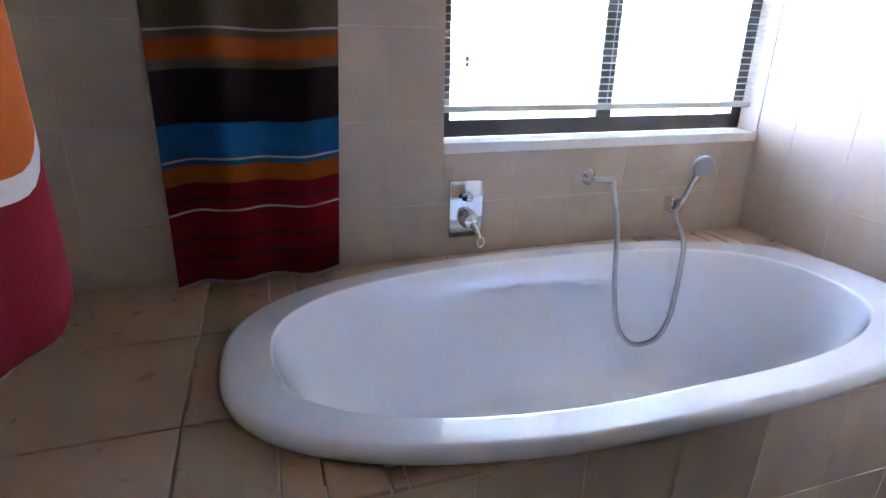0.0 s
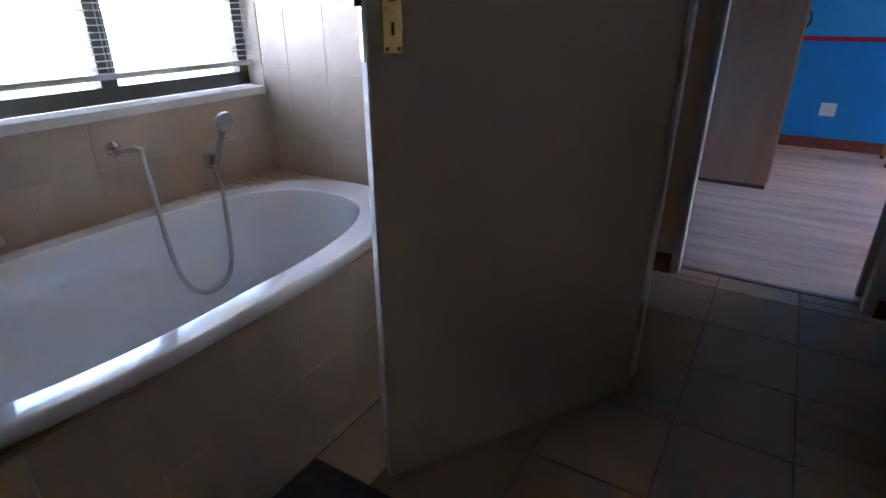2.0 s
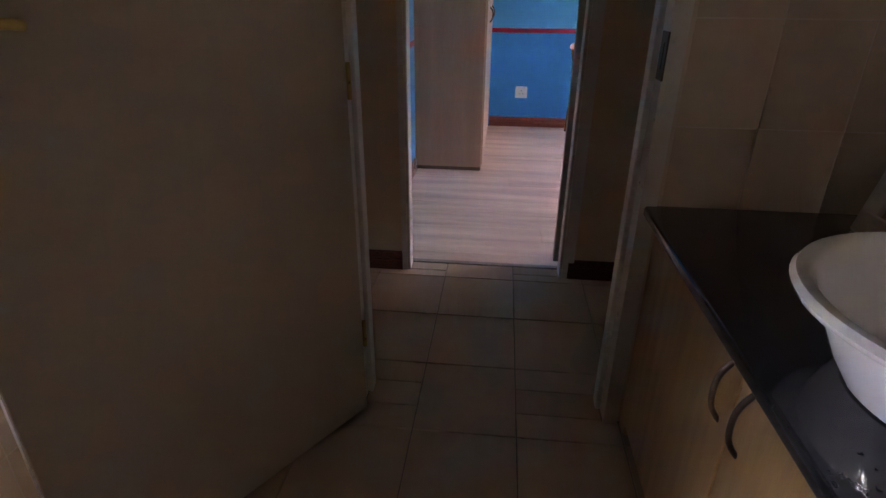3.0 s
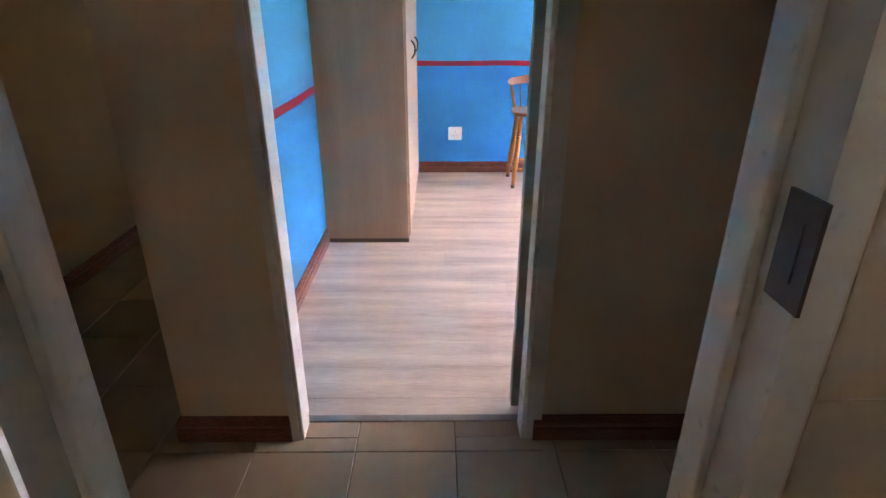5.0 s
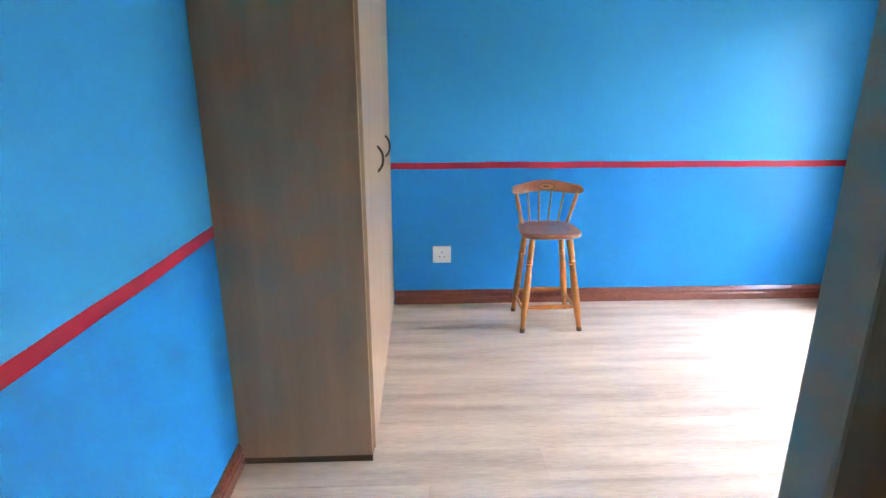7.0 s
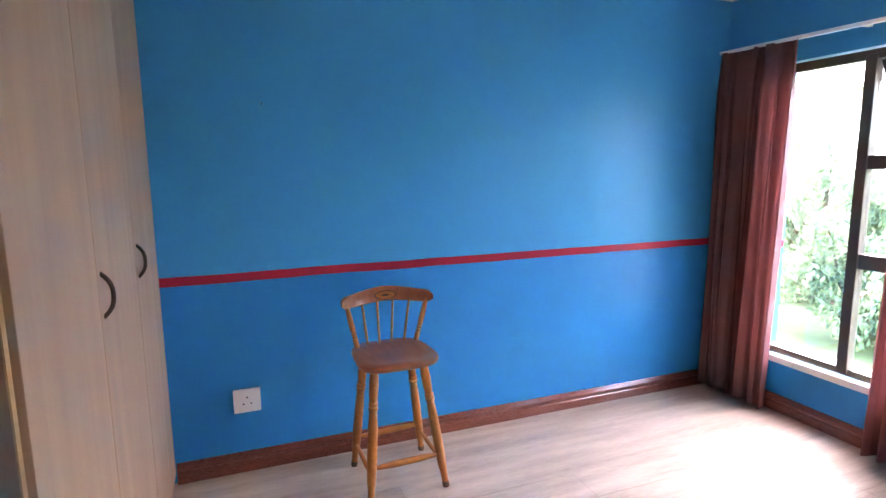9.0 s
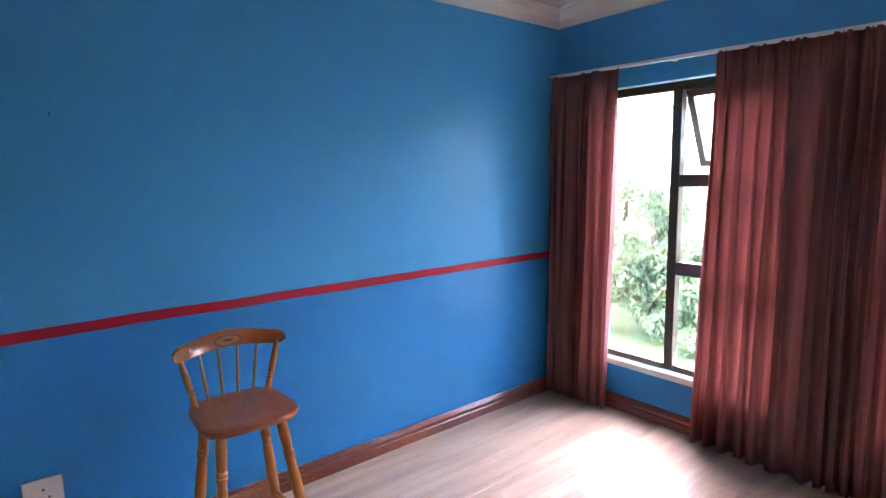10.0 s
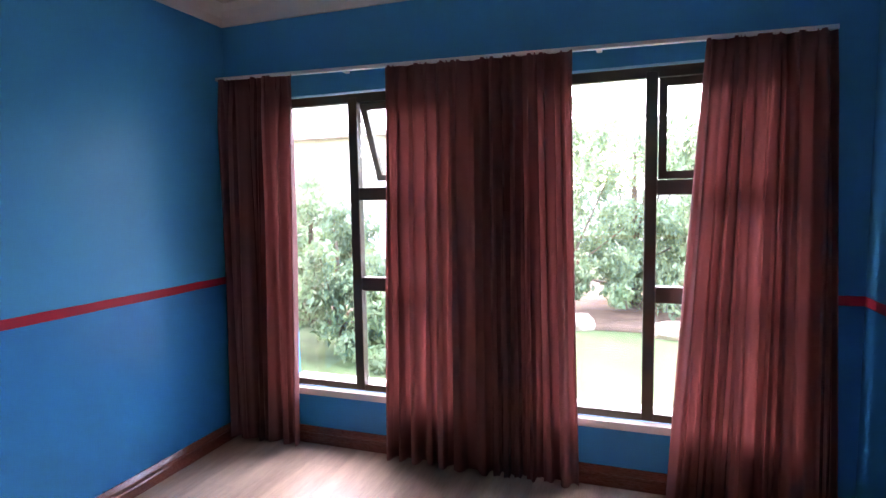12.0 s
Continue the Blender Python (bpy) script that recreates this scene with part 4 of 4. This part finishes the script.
# ---- bedroom windows ----
def bed_window(name, x0, x1, mx, opened):
    label = "dark bronze aluminium window, " + ("top sash open" if opened else "all sashes shut") + ", white sill"
    y0, y1, z0, z1 = -3.185, -3.140, WZ0 + 0.012, WZ1 - 0.008
    root = thing(name, ((x0 + x1) / 2, -3.16, WZ0), label, "window", kind="structure")
    part("window_frame", boxes((x0, x1, y0, y1, z0, z0 + 0.034), (x0, x1, y0, y1, z1 - 0.045, z1), (x0, x0 + 0.04, y0, y1, z0 + 0.034, z1 - 0.045), (x1 - 0.04, x1, y0, y1, z0 + 0.034, z1 - 0.045)), M_ALU, root)
    part("mullion", box(mx - 0.026, mx + 0.026, y0, y1 + 0.010, z0 + 0.01, z1 - 0.02, 0.004), M_ALU, root)
    for ta, tb in ((1.353, 1.420), (0.872, 0.945)):
        part("transom", box(x0 + 0.04, mx - 0.026, y0, y1 + 0.006, ta, tb, 0.004), M_ALU, root)
    for a, b, c, d in ((mx + 0.026, x1 - 0.04, z0 + 0.034, z1 - 0.045), (x0 + 0.04, mx - 0.026, 0.945, 1.353), (x0 + 0.04, mx - 0.026, z0 + 0.034, 0.872)):
        p = part("pane", box(a, b, -3.166, -3.161, c, d), M_GLASS, root)
        p.visible_shadow = False
    # top-hung sash
    hz, ang = z1 - 0.047, (26 if opened else 0)
    a, b, low = x0 + 0.044, mx - 0.030, -(hz - 1.424)
    s = part("sash", boxes((a, b, -0.016, 0.016, -0.034, 0), (a, b, -0.016, 0.016, low, low + 0.034), (a, a + 0.034, -0.016, 0.016, low + 0.034, -0.034), (b - 0.034, b, -0.016, 0.016, low + 0.034, -0.034)), M_ALU, root,
             "top-hung sash pushed open" if opened else "closed top-hung sash")
    p = part("pane", box(a + 0.034, b - 0.034, -0.003, 0.002, low + 0.034, -0.034), M_GLASS, s)
    p.visible_shadow = False
    part("handle", box((a + b) / 2 - 0.05, (a + b) / 2 + 0.05, 0.016, 0.032, low + 0.006, low + 0.022, 0.004), M_ALU, s)
    s.matrix_basis = pose(0, -3.172, hz, -ang, 0, 0)
    if opened:
        part("stay", boxes((b + 0.001, b + 0.006, -3.30, -3.165, 1.62, 1.632), (b + 0.001, b + 0.006, -3.172, -3.160, 1.58, 1.76)), M_WHITE, root, "pale friction stay")
    part("window_sill", box(x0 - 0.0, x1 + 0.0, -3.14, RS + 0.022, WZ0 - 0.030, WZ0 + 0.008, 0.004), M_WHITE, root, "white painted inner sill")
    part("outer_sill", box(x0, x1, RS - 0.25, -3.186, WZ0 - 0.02, WZ0 + 0.006, 0.003), M_PLASTER, root)
    return settle(root)


bed_window("window_2", *W1, 5.991, True)
bed_window("window_3", *W2, 4.529, False)

# ---- curtains ----
def sag(x):
    """The track hangs a little lower towards the door wall."""
    return -0.019 * (6.74 - x)


def lowered(bm):
    for v in bm.verts:
        v.co.z += sag(v.co.x)
    return bm


track = thing("curtain_track", (5.3, -3.03, 2.012), "white aluminium curtain track on the wall above the windows", "curtain track")
part("rail", lowered(box(3.88, RX1 - 0.02, -3.045, -3.020, 2.014, 2.032, 0.003)), M_WHITE, track)
for bx in (4.1, 4.75, 5.35, 6.0, 6.6):
    part("bracket", lowered(box(bx - 0.012, bx + 0.012, -3.118, -3.03, 2.020, 2.030, 0.002)), M_WHITE, track)
settle(track)
for i, (t0, t1, b0, b1, folds, seed) in enumerate(((6.738, 6.278, 6.758, 6.333, 6, 2), (5.748, 4.856, 5.788, 4.823, 13, 7), (4.328, 3.883, 4.448, 3.818, 7, 4))):
    ob = obj("curtain", cloth(t0, t1, b0, b1, 0.022, 2.020, -3.028, folds, 0.030, seed, crease=0.9, drop=sag), M_CURT, category="curtain", group="window curtains",
             label="floor-length maroon pleated curtain hanging from the white track", smooth=True)
    thicken(ob, 0.004)

# ---- outside ----
ground = obj("ground", boxes((-300, 300, -500, RS - 0.22, -0.9, -0.25), (-300, 300, 3.83, 500, -0.9, -0.25), (-300, BW - 0.2, RS - 0.22, 3.83, -0.9, -0.25), (7.53, 300, RS - 0.22, 3.83, -0.9, -0.25), (BW - 0.2, 5.28, BN + 0.225, 3.83, -0.9, -0.25)), M_LAWN, kind="structure", category="ground", label="sunlit lawn of the garden")
bed = obj("flower_bed", box(-6, 16, -11.5, -7.3, -0.30, -0.19, 0.05), M_SOIL, kind="structure", category="flower bed", label="bare brown soil bed behind the lawn")


def leaves(spots, count, size, seed):
    """Crown of small leaves scattered over uneven clumps (x, y, z, radius)."""
    rnd = random.Random(seed)
    verts, faces = [], []
    for _ in range(count):
        cx, cy, cz_, r = rnd.choice(spots)
        d = Vector((rnd.gauss(0, 1), rnd.gauss(0, 1), rnd.gauss(0, 1))).normalized() * r * rnd.uniform(0.45, 1.05)
        p = Vector((cx, cy, cz_)) + d
        q = Euler((rnd.uniform(0, 6.28), rnd.uniform(0, 6.28), rnd.uniform(0, 6.28))).to_matrix()
        s = size * rnd.uniform(0.6, 1.3)
        k = len(verts)
        for v in ((-s, 0, 0), (0, -s * 0.45, 0.1 * s), (s, 0, 0), (0, s * 0.45, 0.1 * s)):
            verts.append(p + q @ Vector(v))
        faces.append((k, k + 1, k + 2, k + 3))
    me = bpy.data.meshes.new("crown")
    me.from_pydata(verts, [], faces)
    me.materials.append(M_LEAF)
    return me


def shrub(x, y, h, w, seed, label, count=7000, category="shrub", name="shrub"):
    rnd = random.Random(seed)
    root = thing(name, (x, y, -0.25), label, category)
    spots = []
    for k in range(26):
        a, rr = rnd.uniform(0, 6.28), rnd.uniform(0, 1) ** 0.6
        zz = rnd.uniform(0.06, 1.0)
        spots.append((x + math.cos(a) * rr * w * (1.15 - 0.5 * zz), y + math.sin(a) * rr * w * (1.15 - 0.5 * zz), -0.25 + h * zz * rnd.uniform(0.75, 1.05), 0.17 * w + rnd.uniform(0, 0.17) * w))
    tr = lathe([(0.05 * w + 0.02, 0), (0.035 * w + 0.015, h * 0.4), (0.012, h * 0.8)], 9, pose(x, y, -0.26))
    for s in spots[:9]:
        rod((x, y, -0.25 + h * 0.2), s[:3], 0.02, 6, tr, 0.006)
    part("trunk", tr, M_BARK, root)
    cr = new("crown", leaves(spots, count, 0.030 + 0.007 * h, seed))
    cr.parent = root
    return settle(root)


for k, (x, y, h, w) in enumerate(((7.55, -5.6, 1.5, 0.75), (8.5, -6.6, 2.0, 0.95), (6.6, -7.6, 2.2, 1.0), (5.5, -8.2, 2.7, 1.1), (4.6, -8.8, 2.9, 1.2), (3.2, -8.6, 2.5, 1.1), (10.2, -8.2, 2.3, 1.1), (1.6, -9.0, 2.2, 1.1), (9.2, -5.2, 0.9, 0.7), (7.0, -5.7, 1.0, 0.6))):
    shrub(x, y, h, w, 30 + k, "green leafy shrub in the garden bed, its leaves coloured pale for haze")
for k, (x, y, h, w) in enumerate(((6.6, -12.5, 3.9, 1.8), (2.2, -15.0, 3.6, 1.9))):
    shrub(x, y, h, w, 60 + k, "tall green garden tree behind the shrubs", 12000, "tree", "tree")
gw = thing("garden_wall", (2, -16.9, -0.25), "pale plastered boundary wall behind the shrubs", "wall")
part("wall_body", box(-14, 8.2, -17.0, -16.8, -0.3, 1.5), M_PLASTER, gw)
part("coping", box(-14, 8.2, -17.05, -16.75, 1.5, 1.58, 0.02), M_PLASTER, gw)
settle(gw)


def neighbour(x0, x1, y, depth, eaves, wins):
    hs = thing("neighbour_house", ((x0 + x1) / 2, y - depth / 2, -0.25), "pale plastered neighbouring house with a brown eaves line", "house")
    part("wall", box(x0, x1, y - depth, y, -0.3, eaves - 0.05), M_PLASTER, hs)
    part("gutter", box(x0 - 0.5, x1 + 0.5, y + 0.42, y + 0.54, eaves - 0.10, eaves, 0.02), M_ROOF, hs, "brown gutter")
    part("roof", extrude_profile([(0, 0), (depth + 1, 0), (depth + 1, 0.05), (depth / 2 + 0.5, 1.6), (0, 0.05)], (x0 - 0.5, y - depth - 0.5, eaves - 0.04), (x1 + 0.5, y - depth - 0.5, eaves - 0.04), (0, 1, 0)), M_PLASTER, hs, "pale glaring roof")
    for wx in wins:
        w = part("window", box(wx, wx + 1.3, y - 0.02, y + 0.03, 0.8, 2.0), M_ALU, hs)
        part("pane", box(wx + 0.06, wx + 1.24, y + 0.03, y + 0.034, 0.86, 1.94), M_GLASS, w)
    return settle(hs)


neighbour(8.9, 22, -11.8, 8, 2.85, (12.5, 17))
neighbour(-12, 4.2, -21, 8, 3.05, (-8, -3, 1))
for k in range(9):
    rr = random.Random(90 + k)
    bm = bmesh.new()
    bmesh.ops.create_icosphere(bm, subdivisions=2, radius=1)
    for v in bm.verts:
        v.co *= 1 + 0.25 * noise.noise(v.co * 1.3 + Vector((k * 3, 0, 0)))
    bmesh.ops.transform(bm, matrix=pose(1.2 + 1.0 * k, -7.35 + rr.uniform(-0.3, 0.2), -0.20) @ Matrix.Diagonal((rr.uniform(0.16, 0.34), rr.uniform(0.14, 0.25), rr.uniform(0.10, 0.2), 1)), verts=bm.verts)
    obj("rock", bm, M_STONE, category="rock", group="rocks edging the bed", label="rough tan rock at the edge of the soil bed")

# ---- pieces of floors and walls ----
field(floor_slab, "floor_tile", Matrix.Translation((0, 0, -0.008)), (BW, BS, RX0 - 0.028, DF), (3.421, -0.218), (0.343, 0.327), 0.004, 0.008, 0.0012, M_FTILE,
      holes=((BX, BD1, CX0, DF), (BX, BS, CX0, BD0), (CX1, BS, RX0, RD0), (CX1, RD1, RX0, 0.682), (RX0 - 0.028, RD0, RX0, 0.69)))
field(floor_slab, "floor_tile", Matrix.Translation((0, 0, -0.008)), (CX0, DF, CX1, HN), (3.421, -0.218), (0.343, 0.327), 0.004, 0.008, 0.0012, M_FTILE)
field(floor_slab, "floor_tile", Matrix.Translation((0, 0, -0.008)), (CX1, 0.684, 7.29, HN), (3.421, -0.218), (0.343, 0.327), 0.004, 0.008, 0.0012, M_FTILE)
field(floor_slab, "floor_tile", Matrix.Translation((0, 0, -0.008)), (5.43, HN, 7.29, 3.59), (3.421, -0.218), (0.343, 0.327), 0.004, 0.008, 0.0012, M_FTILE)
plank_m = pose(RX1, RS, -0.009, 0, 0, 90)
field(floor_bed, "plank", plank_m, (0.0, 0.0, RN - RS, RX1 - (RX0 - 0.028)), (0.1, 0.02), (1.21, 0.192), 0.0006, 0.009, 0.0005, M_LAM, shift=0.37,
      holes=((0.0, RX1 - RX0, RD0 - RS, 5.0), (RD1 - RS, RX1 - RX0, 9.0, 5.0)))
# wall tiles: u along the wall, v up
north_m = Matrix.Translation((0, BN, 0)) @ pose(0, 0, 0, 90, 0, 0)
field(wall_bath_north, "tile", north_m, (BW, 0, BX, TOP), (1.166, 0.20), (0.20, 0.25), 0.0035, 0.0012, 0.0003, M_TILE, holes=((BWX0, BWZ0 - 0.02, BWX1 + 0.01, BWZ1), (BW, 0, BX, DZ - 0.01)))
east_m = Matrix(((0, 0, -1, BX), (-1, 0, 0, 0), (0, 1, 0, 0), (0, 0, 0, 1)))
field(wall_bath_east, "tile", east_m, (-BN + 0.007, 0, -BD1 - 0.055, TOP), (-1.72, 0.20), (0.20, 0.25), 0.0035, 0.0012, 0.0003, M_TILE, holes=((-BN, 0, -DF, DZ - 0.01),))
field(wall_bath_east, "tile", east_m, (-BD0 + 0.055, 0, -BS, TOP), (0.745, 0.20), (0.20, 0.25), 0.0035, 0.0012, 0.0003, M_TILE)
west_m = Matrix(((0, 0, 1, BW), (1, 0, 0, 0), (0, 1, 0, 0), (0, 0, 0, 1)))
field(wall_bath_west, "tile", west_m, (BS, 0, BN, TOP), (0.0, 0.20), (0.20, 0.25), 0.0035, 0.0012, 0.0003, M_TILE)
south_m = Matrix.Translation((0, BS, 0)) @ pose(0, 0, 0, 90, 0, 180)
field(wall_bath_south, "tile", south_m, (-BX, 0, -BW, TOP), (0.0, 0.20), (0.20, 0.25), 0.0035, 0.0012, 0.0003, M_TILE)
field(deck, "deck_tile", Matrix.Translation((0, 0, DZ - 0.010)), (BW, DF, BX - 0.007, BN - 0.007), (0.307, 0.870), (0.343, 0.327), 0.004, 0.010, 0.0015, M_DTILE,
      holes=((0.965, 1.005, 2.165, 1.675), (0.87, 1.07, 2.26, 1.61), (0.805, 1.14, 2.315, 1.55)))
front_m = Matrix.Translation((0, DF + 0.0104, 0)) @ pose(0, 0, 0, 90, 0, 0)
field(deck, "front_tile", front_m, (BW, 0, BX - 0.007, DZ - 0.011), (0.10, 0.036), (0.20, 0.25), 0.0035, 0.009, 0.0003, M_TILE)
